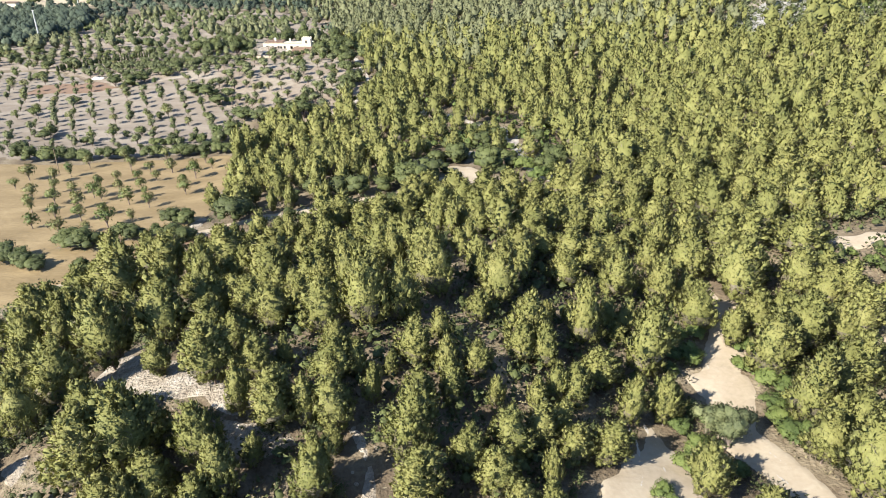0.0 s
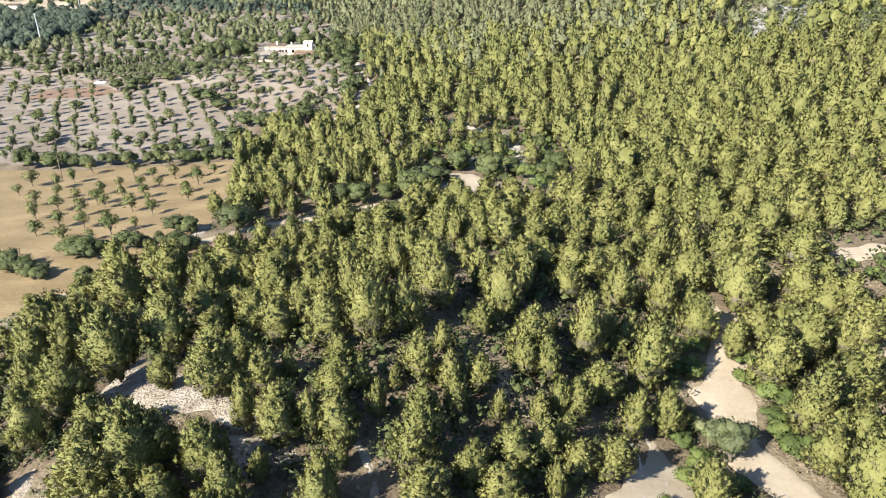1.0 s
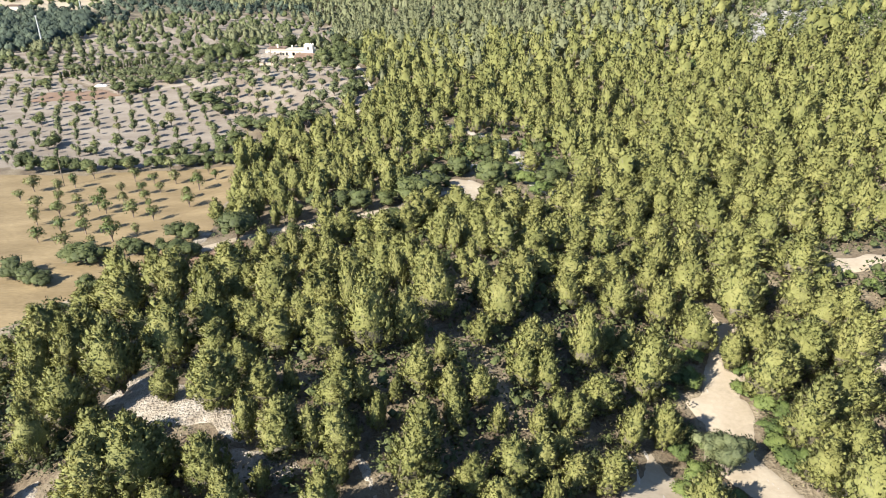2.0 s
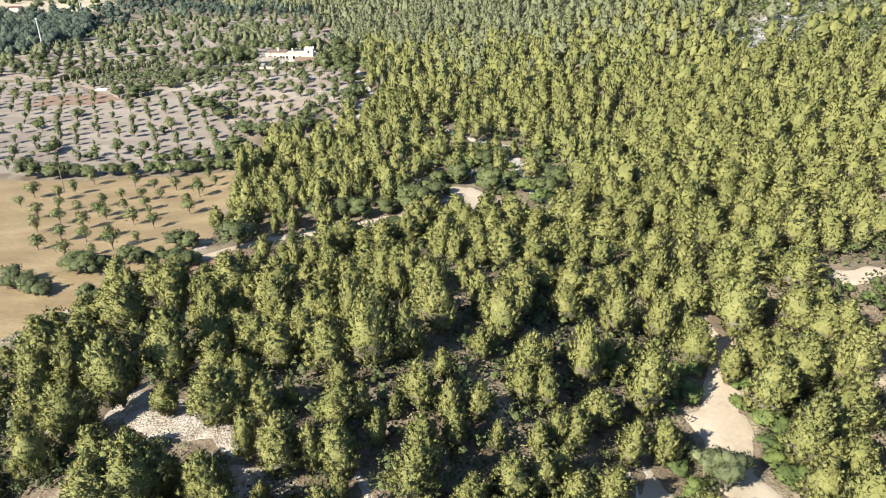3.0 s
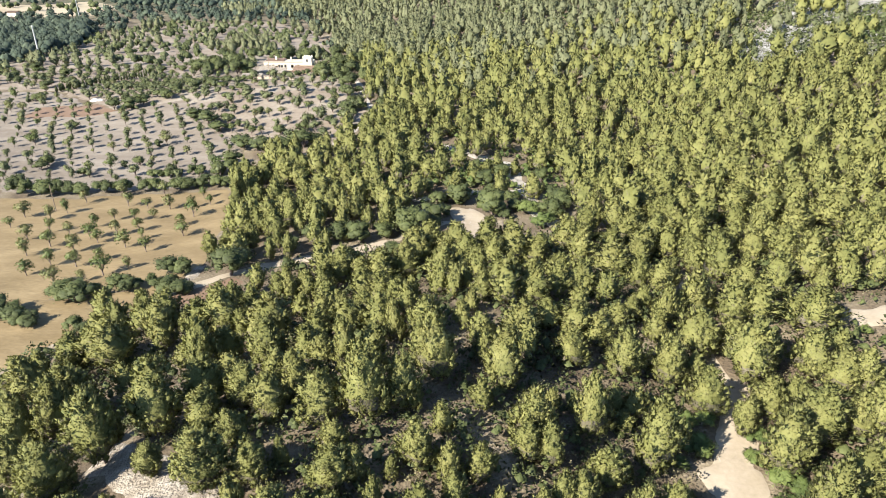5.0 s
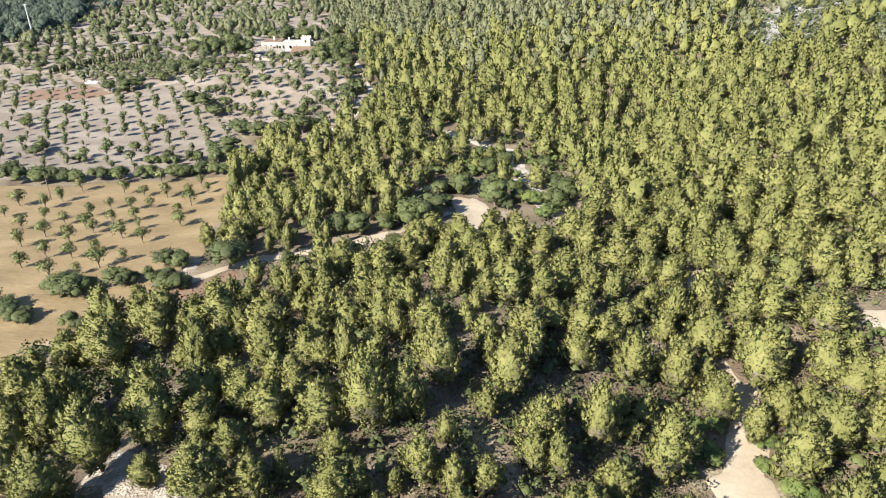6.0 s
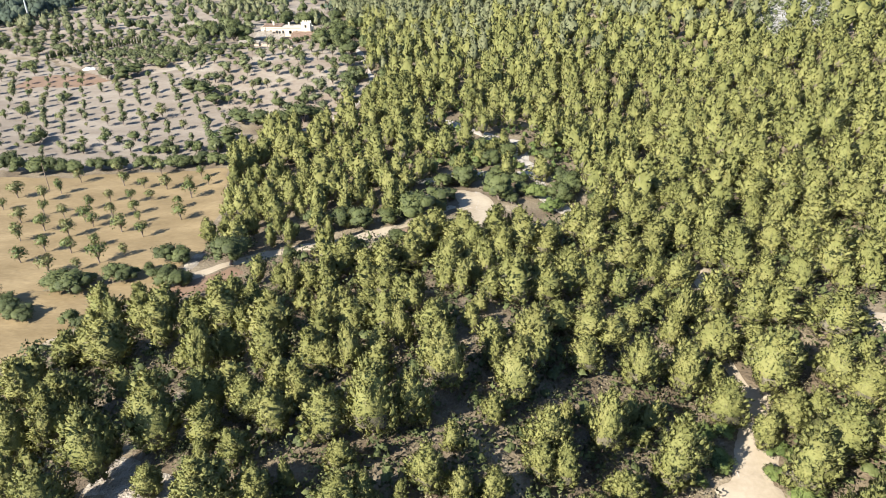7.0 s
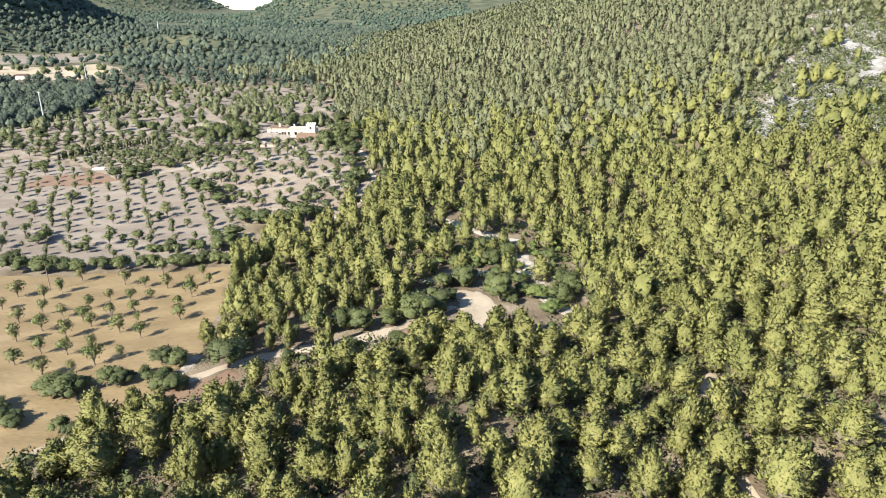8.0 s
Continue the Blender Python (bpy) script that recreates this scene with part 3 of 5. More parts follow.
def scatter(name, shapes, places, leaf, label, category):
    """Many plants as one mesh: places are rows of x, y, height, width, turn, form."""
    vs, fs, ts, ns, at = [], [], [], [], 0
    places = np.asarray(places, float)
    z = land(places[:, 0], places[:, 1]) - 0.05
    rng = np.random.default_rng(3)
    tints = rng.random(len(places))
    for (x, y, tall, wide, turn, form), z0, tint in zip(places, z, tints):
        shape = shapes[int(form) % len(shapes)]
        v, f = shape[0], shape[1]
        if len(shape) > 2:
            g, ct, st = shape[2], math.cos(turn), math.sin(turn)
            ns.append(np.stack([g[:, 0] * ct - g[:, 1] * st, g[:, 0] * st + g[:, 1] * ct, g[:, 2]], 1).astype(np.float32))
        c, s = math.cos(turn) * wide, math.sin(turn) * wide
        w = np.empty_like(v, dtype=np.float32)
        w[:, 0], w[:, 1], w[:, 2] = v[:, 0] * c - v[:, 1] * s + x, v[:, 0] * s + v[:, 1] * c + y, v[:, 2] * tall + z0
        vs.append(w), fs.append(f + at), ts.append(np.full(len(v), tint, np.float32))
        at += len(v)
    ob = new(name, mesh_of(name, np.concatenate(vs), np.concatenate(fs), leaf, np.concatenate(ts), normals=np.concatenate(ns) if ns else None))
    return tagged(ob, label, category, kind="stuff")


def bare_at(x, y, margin=0.0):
    """Where the ground is kept clear of wild trees."""
    hit = np.zeros(np.shape(x), bool)
    for dist in BARE:
        x0, x1, y0, y1 = dist.box
        near = (x > x0 - 4) & (x < x1 + 4) & (y > y0 - 4) & (y < y1 + 4)
        if near.any():
            hit |= near & (dist(x, y) > -margin)
    return hit


LOW = [inside_by([(47, 63), (62, 63), (62, 77), (47, 77)]), inside_by([(-47, 96), (-40, 96), (-28, 102), (-8, 107), (5, 109), (5, 116), (-8, 118), (-20, 114), (-40, 108)])]
LOW.append(inside_by([(-6, 106), (24, 106), (24, 150), (20, 170), (-4, 170), (-10, 140)]))
# the pines that stand out: x, y, height, width of the crown
NEAR_GULLY_PINES = [
    (6.0, 35.3, 4.4, 2.8), (8.2, 35.4, 4.1, 2.5), (-1.6, 36.4, 6.2, 4.2), (-9.6, 36.5, 6.7, 3.6), (4.2, 37.5, 5.0, 3.6), (-18.0, 34.7, 4.9, 3.4),
    (1.8, 39.3, 5.1, 2.8), (8.6, 38.6, 4.9, 1.6), (-16.5, 36.7, 6.6, 3.2), (-2.7, 40.6, 7.5, 4.0), (-8.8, 40.5, 3.4, 1.9), (5.5, 41.4, 5.6, 4.0),
    (-24.3, 34.0, 5.8, 4.2), (-23.1, 35.0, 5.1, 3.7), (-14.9, 39.4, 3.7, 1.6), (-21.7, 36.3, 5.5, 3.9), (11.1, 41.5, 4.1, 3.0), (8.2, 43.0, 4.6, 3.4),
    (-19.0, 39.6, 6.9, 3.5), (21.0, 38.6, 6.2, 3.4), (-9.0, 43.3, 5.7, 4.1), (13.9, 42.1, 4.9, 3.5), (-11.4, 43.4, 5.9, 2.6),
]
CHALK_BANK_PINES = [
    (-14.1, 43.3, 6.6, 4.3), (10.2, 44.6, 3.9, 2.8), (-6.1, 46.0, 4.6, 2.0), (-24.7, 39.4, 9.1, 5.7), (0.8, 46.5, 5.4, 2.9), (33.4, 38.6, 8.6, 5.2),
    (-23.5, 40.8, 6.9, 3.9), (4.7, 46.9, 3.8, 1.6), (-27.5, 38.5, 9.1, 5.3), (-17.2, 44.5, 5.9, 2.5), (8.5, 47.0, 4.0, 2.1), (-10.0, 48.1, 5.3, 3.8),
    (10.4, 48.6, 4.8, 2.5), (-8.0, 49.2, 4.6, 2.6), (0.3, 49.8, 5.1, 2.5), (-4.9, 49.9, 2.8, 1.6), (12.2, 48.8, 4.9, 3.6), (3.2, 50.6, 4.3, 3.1),
    (17.2, 48.0, 6.1, 3.0), (-2.5, 51.5, 5.6, 3.6), (-16.9, 49.2, 5.2, 3.8), (32.2, 42.6, 5.6, 3.8), (-14.7, 50.9, 4.0, 1.6),
]
LOWER_SLOPE_PINES = [
    (-20.8, 48.8, 7.7, 4.6), (20.8, 48.8, 6.3, 3.3), (7.8, 53.9, 4.9, 3.2), (10.0, 53.6, 5.4, 3.2), (-10.5, 53.5, 3.9, 2.9), (15.6, 52.3, 5.2, 3.8),
    (-0.3, 55.8, 3.9, 2.2), (33.3, 47.6, 8.6, 5.0), (8.4, 56.4, 7.3, 4.1), (34.7, 45.4, 4.8, 3.5), (-27.0, 51.4, 4.3, 2.9), (-20.0, 54.6, 4.8, 3.4),
    (36.6, 45.3, 5.3, 3.5), (-7.9, 57.9, 9.9, 5.1), (-36.9, 45.5, 7.4, 3.5), (20.6, 54.9, 9.6, 4.7), (-12.0, 57.6, 6.9, 5.0), (-4.5, 59.2, 7.8, 3.8),
    (-3.4, 59.6, 4.7, 2.7), (3.6, 59.8, 4.3, 2.5), (14.7, 58.4, 8.5, 4.1), (-17.5, 58.8, 5.8, 4.2), (-36.2, 50.0, 7.8, 5.1),
]
TRACKSIDE_PINES = [
    (11.2, 61.2, 3.3, 1.8), (33.0, 54.6, 8.4, 5.6), (37.1, 50.4, 6.9, 4.9), (6.1, 63.7, 8.0, 5.1), (39.4, 50.5, 7.0, 4.0), (-33.3, 54.9, 10.0, 4.9),
    (-21.0, 61.0, 6.2, 4.5), (-15.6, 62.7, 5.5, 3.7), (-0.9, 65.2, 8.9, 4.9), (-29.3, 58.4, 9.4, 6.8), (-25.7, 62.7, 7.2, 5.2), (4.4, 67.8, 5.5, 2.6),
    (31.5, 60.2, 5.2, 3.4), (37.2, 57.7, 7.9, 5.7), (-42.3, 54.9, 6.9, 3.4), (28.5, 63.2, 6.7, 4.4), (-11.5, 69.4, 7.2, 3.0), (14.6, 69.1, 5.4, 3.9),
    (41.0, 57.6, 6.1, 3.5), (34.3, 62.2, 5.6, 4.1), (20.5, 68.0, 7.5, 4.4), (43.1, 57.5, 6.8, 4.2), (25.6, 67.5, 7.5, 4.2),
]
HOLLOW_PINES = [
    (-14.5, 70.7, 5.1, 3.0), (37.3, 62.1, 4.9, 3.5), (8.7, 72.4, 5.7, 4.1), (-2.3, 73.1, 6.9, 3.6), (-6.1, 73.8, 6.8, 2.6), (-16.7, 73.1, 5.4, 3.9),
    (18.4, 72.9, 5.4, 3.5), (34.5, 67.1, 9.4, 6.7), (-21.9, 72.3, 7.7, 3.9), (-42.8, 62.3, 8.7, 4.0), (-2.1, 75.8, 4.9, 3.6), (-45.8, 60.9, 8.5, 4.0),
    (15.8, 74.6, 5.5, 4.0), (42.3, 63.5, 5.9, 4.3), (12.8, 75.6, 4.8, 3.5), (44.4, 62.9, 6.2, 3.9), (40.7, 66.2, 6.8, 4.9), (-21.8, 75.0, 5.1, 3.7),
    (30.4, 72.2, 7.3, 4.4), (-16.4, 77.1, 5.8, 4.2), (3.3, 79.1, 3.8, 2.2), (-30.2, 73.4, 8.5, 3.5), (-43.0, 67.0, 8.5, 4.9),
]
SPUR_PINES = [
    (26.2, 75.6, 4.9, 3.0), (34.8, 72.4, 4.8, 3.5), (-27.9, 76.3, 5.9, 3.6), (22.2, 78.2, 4.2, 3.0), (-12.8, 80.4, 5.9, 4.3), (5.0, 82.6, 4.9, 3.1),
    (11.7, 82.6, 5.5, 4.0), (28.2, 78.7, 7.0, 2.5), (24.7, 80.7, 3.9, 2.8), (-10.9, 83.7, 5.5, 4.0), (30.2, 79.6, 5.1, 2.7), (44.3, 72.9, 6.9, 5.0),
    (36.3, 77.2, 6.7, 3.9), (-24.3, 82.0, 7.4, 5.3), (7.6, 86.0, 6.1, 3.7), (-6.7, 86.1, 5.6, 4.0), (39.1, 77.2, 6.6, 4.8), (-17.2, 84.9, 6.0, 3.4),
    (32.5, 80.3, 7.3, 4.0), (26.7, 82.7, 4.4, 2.6), (-14.7, 85.8, 5.6, 3.1), (-27.7, 82.8, 5.5, 2.8), (-51.1, 71.5, 7.4, 4.6),
]
SPUR_CREST_PINES = [
    (43.7, 76.6, 4.0, 2.9), (18.9, 86.4, 5.8, 4.2), (34.8, 82.0, 4.7, 3.3), (-38.0, 80.9, 8.6, 4.4), (-43.6, 78.1, 8.1, 5.8), (-34.1, 83.0, 6.7, 4.2),
    (-30.9, 84.6, 8.0, 5.2), (16.4, 89.0, 5.9, 3.5), (-46.4, 79.2, 6.3, 4.3), (-9.3, 91.7, 5.5, 3.9), (30.7, 87.6, 5.8, 3.7), (-0.5, 93.0, 7.4, 4.6),
    (-27.9, 88.7, 6.5, 3.9), (-49.7, 78.8, 6.0, 4.4), (27.9, 89.1, 6.0, 2.9), (-36.5, 86.3, 4.7, 3.0), (44.2, 82.7, 6.7, 4.2), (-12.2, 93.3, 6.0, 3.9),
    (41.1, 85.0, 5.5, 3.1), (16.9, 94.9, 4.2, 3.0), (25.2, 93.3, 5.5, 4.0), (24.7, 93.6, 6.4, 4.7), (39.0, 89.0, 7.8, 4.8),
]
EAST_BANK_PINES = [
    (-23.6, 94.4, 5.4, 2.6), (-21.2, 95.3, 5.7, 3.6), (-19.0, 96.2, 6.7, 4.2), (33.5, 92.6, 3.7, 2.6), (-10.1, 98.0, 7.0, 5.1), (49.7, 85.6, 8.1, 5.9),
    (-13.1, 98.6, 5.7, 3.9), (-26.0, 96.1, 4.9, 2.6), (37.4, 93.2, 5.6, 4.0), (-16.3, 99.2, 7.5, 4.6), (-6.6, 100.5, 6.9, 4.8), (29.6, 97.1, 5.6, 3.3),
    (-10.0, 101.4, 5.9, 3.4), (21.4, 99.7, 7.5, 4.2), (11.1, 101.7, 7.2, 5.2), (3.5, 102.3, 6.6, 4.3), (14.8, 101.4, 5.9, 4.3), (37.6, 96.3, 5.8, 3.7),
    (41.2, 95.9, 6.8, 4.3), (31.1, 99.6, 6.5, 4.7), (-4.6, 104.5, 7.4, 5.3), (1.5, 104.9, 7.4, 5.3), (35.4, 100.3, 5.9, 3.9),
]
CREST_PINES = [
    (46.8, 95.8, 5.9, 4.2), (27.1, 103.1, 5.9, 4.3), (50.3, 94.7, 6.6, 4.8), (7.2, 107.9, 6.5, 4.7), (20.6, 106.2, 7.0, 4.2), (33.9, 103.6, 7.1, 4.3),
    (40.0, 101.6, 8.2, 3.7), (35.9, 103.3, 6.0, 4.3), (-2.9, 109.8, 6.3, 4.6), (39.5, 102.8, 5.9, 3.6), (50.4, 98.3, 5.9, 3.8), (11.2, 110.0, 6.0, 3.4),
    (24.1, 110.0, 7.2, 4.4), (31.1, 108.3, 6.2, 3.7), (-20.8, 111.0, 5.6, 1.6), (49.6, 101.6, 7.6, 3.5), (-27.5, 109.7, 6.1, 2.1), (-30.9, 110.2, 4.5, 1.6),
    (47.7, 104.1, 5.4, 2.0), (55.4, 101.6, 7.6, 5.5), (33.5, 111.4, 5.2, 3.8), (30.1, 113.1, 7.0, 4.0), (-18.4, 116.7, 3.5, 1.8),
]
BEHIND_CREST_PINES = [
    (-30.3, 114.2, 5.2, 1.8), (49.2, 108.4, 5.2, 3.0), (27.0, 116.1, 7.7, 4.0), (-37.5, 113.5, 5.6, 3.1), (-11.1, 119.4, 7.6, 3.5), (-41.9, 112.4, 6.0, 3.1),
    (39.7, 113.4, 6.3, 4.1), (53.8, 107.6, 7.0, 5.1), (62.2, 102.9, 7.4, 5.3), (-35.5, 115.2, 5.7, 2.5), (46.2, 112.0, 5.4, 3.9), (38.4, 116.5, 5.2, 3.8),
    (-9.1, 122.6, 6.3, 2.9), (58.3, 108.5, 8.6, 6.2), (-40.6, 116.3, 4.5, 2.6), (-31.9, 119.3, 6.8, 4.0), (50.7, 112.6, 7.2, 5.2), (-24.7, 121.9, 7.5, 4.0),
    (-27.9, 121.3, 5.5, 2.8), (43.1, 116.8, 6.4, 4.2), (37.1, 119.1, 6.5, 4.0), (-19.8, 124.7, 7.9, 3.6), (-17.7, 125.2, 7.4, 3.6),
]
LOWER_WOOD_PINES = [
    (36.0, 122.2, 6.6, 4.3), (66.4, 108.8, 7.4, 5.4), (57.0, 115.2, 8.9, 6.5), (-36.6, 123.3, 5.6, 3.3), (-39.4, 123.7, 7.6, 4.2), (-30.6, 126.2, 7.9, 3.7),
    (-35.0, 125.3, 7.6, 4.0), (-41.8, 123.9, 7.0, 3.1), (40.8, 124.3, 6.1, 4.4), (50.3, 121.1, 7.8, 5.5), (54.4, 119.3, 7.8, 5.5), (41.6, 124.6, 8.1, 5.3),
    (-17.5, 130.4, 6.8, 2.9), (65.8, 115.2, 9.9, 7.2), (-8.5, 133.0, 5.3, 3.8), (35.0, 130.0, 7.2, 4.3), (32.1, 131.0, 6.6, 3.6), (-14.5, 135.2, 6.4, 4.6),
    (18.5, 135.1, 6.0, 3.9), (48.0, 127.7, 7.0, 5.0), (11.7, 136.0, 6.6, 3.7), (2.0, 136.6, 7.4, 3.5), (-6.1, 137.5, 6.7, 3.7),
]
CLEARING_PINES = [
    (72.9, 116.8, 7.0, 4.6), (-22.8, 135.8, 6.5, 3.7), (33.9, 134.1, 7.0, 4.7), (-29.6, 135.1, 6.8, 3.5), (45.2, 131.8, 7.1, 5.1), (-10.7, 141.3, 4.4, 2.9),
    (-27.1, 140.7, 7.0, 5.1), (56.9, 131.8, 7.2, 4.8), (31.3, 140.4, 9.6, 4.8), (-36.6, 139.6, 7.5, 3.7), (-21.1, 142.8, 4.3, 2.9), (65.4, 128.8, 9.2, 5.5),
    (6.5, 146.2, 5.5, 3.2), (-41.3, 141.7, 5.6, 3.3), (71.1, 130.2, 9.9, 7.2), (-46.3, 142.0, 6.1, 3.1), (-0.9, 149.5, 8.7, 4.8), (42.2, 143.5, 6.2, 4.5),
    (9.5, 149.5, 4.9, 3.0), (53.9, 140.0, 8.8, 5.5), (-17.7, 149.3, 4.9, 3.3), (-4.0, 150.7, 6.2, 4.3), (-22.7, 149.1, 6.0, 4.3),
]
FAR_WOOD_PINES = [
    (16.2, 150.1, 4.3, 2.8), (65.3, 136.6, 7.5, 5.1), (28.5, 149.2, 7.9, 4.8), (-46.5, 145.1, 10.1, 3.6), (77.9, 131.1, 8.9, 6.4), (21.9, 151.3, 7.7, 4.6),
    (-26.3, 150.7, 6.4, 3.6), (-16.8, 152.2, 8.3, 4.6), (-6.5, 153.7, 7.4, 4.6), (-44.5, 148.2, 6.8, 3.7), (32.2, 152.5, 7.3, 3.9), (12.6, 155.6, 4.7, 3.2),
    (3.7, 156.5, 7.3, 3.9), (26.5, 154.4, 7.3, 4.7), (-10.6, 157.7, 7.7, 4.5), (64.3, 144.4, 7.8, 5.3), (-25.0, 156.8, 7.8, 4.0), (-14.1, 158.6, 8.1, 3.7),
    (-37.9, 155.4, 6.8, 4.9), (-43.0, 154.5, 8.1, 4.6), (-31.1, 158.2, 7.1, 5.2), (62.0, 150.1, 7.3, 4.9), (-35.0, 159.0, 6.2, 4.4),
]
UPPER_WOOD_PINES = [
    (49.2, 155.4, 8.1, 5.4), (8.0, 163.3, 7.6, 4.1), (54.8, 155.4, 8.1, 5.5), (43.1, 160.8, 8.3, 4.7), (10.3, 167.1, 7.6, 4.5), (4.7, 167.7, 7.6, 4.5),
    (15.2, 167.4, 7.5, 5.1), (-2.3, 168.4, 8.4, 5.1), (36.2, 165.0, 8.4, 4.8), (45.4, 164.1, 7.6, 5.1), (-13.6, 170.4, 8.5, 5.1), (-19.4, 170.9, 7.9, 5.8),
    (31.7, 170.3, 8.6, 4.9), (-25.4, 172.8, 7.3, 5.3), (24.0, 176.3, 8.2, 6.0), (42.7, 173.6, 10.6, 4.5), (-11.5, 182.8, 9.1, 4.9), (22.5, 182.4, 9.1, 4.6),
    (8.4, 186.4, 8.4, 4.7), (-5.6, 191.3, 9.4, 5.1), (0.8, 192.6, 8.6, 4.8), (32.5, 193.3, 9.6, 4.9), (49.1, 190.7, 9.6, 5.6),
]
FOOT_OF_HILL_PINES = [
    (-17.2, 198.0, 8.0, 4.3), (43.0, 198.6, 10.0, 5.1), (6.0, 205.1, 8.2, 4.8), (24.5, 206.2, 11.1, 5.5), (12.9, 209.1, 10.3, 4.9), (-16.6, 213.2, 10.4, 5.3),
    (-24.4, 219.9, 8.8, 4.8), (19.1, 220.9, 10.8, 5.5), (51.1, 219.9, 10.9, 6.4), (-21.6, 231.3, 11.3, 5.8), (44.4, 231.8, 11.4, 5.9), (32.3, 238.9, 11.5, 6.0),
]
NAMED = np.array(NEAR_GULLY_PINES + CHALK_BANK_PINES + LOWER_SLOPE_PINES + TRACKSIDE_PINES + HOLLOW_PINES + SPUR_PINES + SPUR_CREST_PINES + EAST_BANK_PINES + CREST_PINES + BEHIND_CREST_PINES + LOWER_WOOD_PINES + CLEARING_PINES + FAR_WOOD_PINES + UPPER_WOOD_PINES + FOOT_OF_HILL_PINES)
rng = np.random.default_rng(11)


def jittered(x0, x1, y0, y1, step, amount=0.38):
    X, Y = np.meshgrid(np.arange(x0, x1, step), np.arange(y0, y1, step))
    X = X + (np.arange(len(X)) % 2)[:, None] * step / 2
    return (X + rng.uniform(-amount, amount, X.shape) * step).ravel(), (Y + rng.uniform(-amount, amount, Y.shape) * step).ravel()


def wood_edge(y):
    """The western edge of the pine wood."""
    return np.interp(y, [-300, 40, 80, 100, 112, 137, 157, 178, 186, 209, 233, 300, 400, 530, 690, 1000], [-55, -55, -58, -43, -42, -46, -51, -43, -30, -22, -27, -44, -75, -140, -114, -128])


def wood(x0, x1, y0, y1, step, gap=0.0, apart=3.2):
    x, y = jittered(x0, x1, y0, y1, step)
    ok = (x > wood_edge(y) + (np.clip((y - 225) / 60, 0, 1) * 30 + np.clip((y - 380) / 200, 0, 1) * 120) * (vnoise(x / 18, y / 18, 41) - 0.45)) & ~bare_at(x, y, 1.2)
    for dist in LOW:
        ok &= dist(x, y) < 0
    ok &= ~((SCREE(x, y) > -4) & ((rng.random(len(x)) < 0.7) | (vnoise(x / 11, y / 11, 61) < 0.42)))
    ok &= ((vnoise(x / 14, y / 14, 21) > gap) | (np.hypot(x - 10, y - 157) < 32)) & (EAST_TRACK(x, y) < -2.6)
    ok[ok] &= (np.hypot(x[ok][:, None] - NAMED[None, :, 0], y[ok][:, None] - NAMED[None, :, 1]).min(1) > apart)
    return x[ok], y[ok]


pine = Kind("pine_tree", "bushy olive-green Aleppo pine in the wood", "pine tree", "pines of the wood",
            [pine_shape(100 + i, 90, 4000, (14, 10), (4, 2), 12, 460) for i in range(8)] + [pine_shape(120 + i, 58, 2200, (10, 7), (4, 2), 8, 240) for i in range(7)] + [pine_shape(140 + i, 34, 900, (8, 6), (4, 2), 6, 120) for i in range(6)], PINE)


def pine_form(y):
    return int(rng.integers(8)) if y < 72 else 8 + int(rng.integers(7)) if y < 120 else 15 + int(rng.integers(6))


for x, y, tall, wide in NAMED[:300]:
    pine.plant(x, y, tall, min(wide * (1.1 if y < 70 else 1.24), 6.6), rng.uniform(0, 6.3), pine_form(y))
mx, my = wood(-62, 75, 28, 200, 4.4, 0.14, 3.2)
# few saplings stand between the tall pines of the near spur
ok = (my > 100) | ((rng.random(len(mx)) < np.where(my > 74, 0.9, 0.8)) & (np.hypot(mx[:, None] - NAMED[None, :, 0], my[:, None] - NAMED[None, :, 1]).min(1) > 3.3))
mx, my = mx[ok], my[ok]


def rows_of(x, y, low, high, wide_low=0.92, wide_high=1.2, forms=6):
    tall = rng.uniform(low, high, len(x))
    return np.stack([x, y, tall, tall * rng.uniform(wide_low, wide_high, len(x)), rng.uniform(0, 6.3, len(x)), rng.integers(0, forms, len(x))], 1)


fine_shapes = [pine_shape(240 + i, 58, 2200, (10, 7), (4, 2), 0, 160) for i in range(5)]
close_shapes = [pine_shape(220 + i, 30, 760, (8, 6), (4, 2), 0, 50) for i in range(6)]
near_shapes = [pine_shape(200 + i, 16, 330, (7, 5), (4, 2), 0, 60) for i in range(6)]
mid_forms = [pine_shape(300 + i, 6, 90, (6, 5), (4, 2), 0, 1)[0] for i in range(6)]
far_forms = [pine_shape(400 + i, 2, 22, (5, 4), (4, 2), 0, 1)[0] for i in range(6)]
dot_forms = [pine_shape(430 + i, 1, 8, (4, 3), (4, 2), 0, 1)[0] for i in range(6)]


def stand(shapes, rows, label):
    """A stand of pines: crowns, and the trunks with dry twigs that carry them."""
    scatter("pine_wood", [f[0] for f in shapes], rows, PINE, label, "wood")
    scatter("pine_trunks", [f[1] for f in shapes], rows, BARK, "grey-brown trunks of " + label, "trunks")
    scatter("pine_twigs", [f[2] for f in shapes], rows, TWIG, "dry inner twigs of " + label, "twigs")


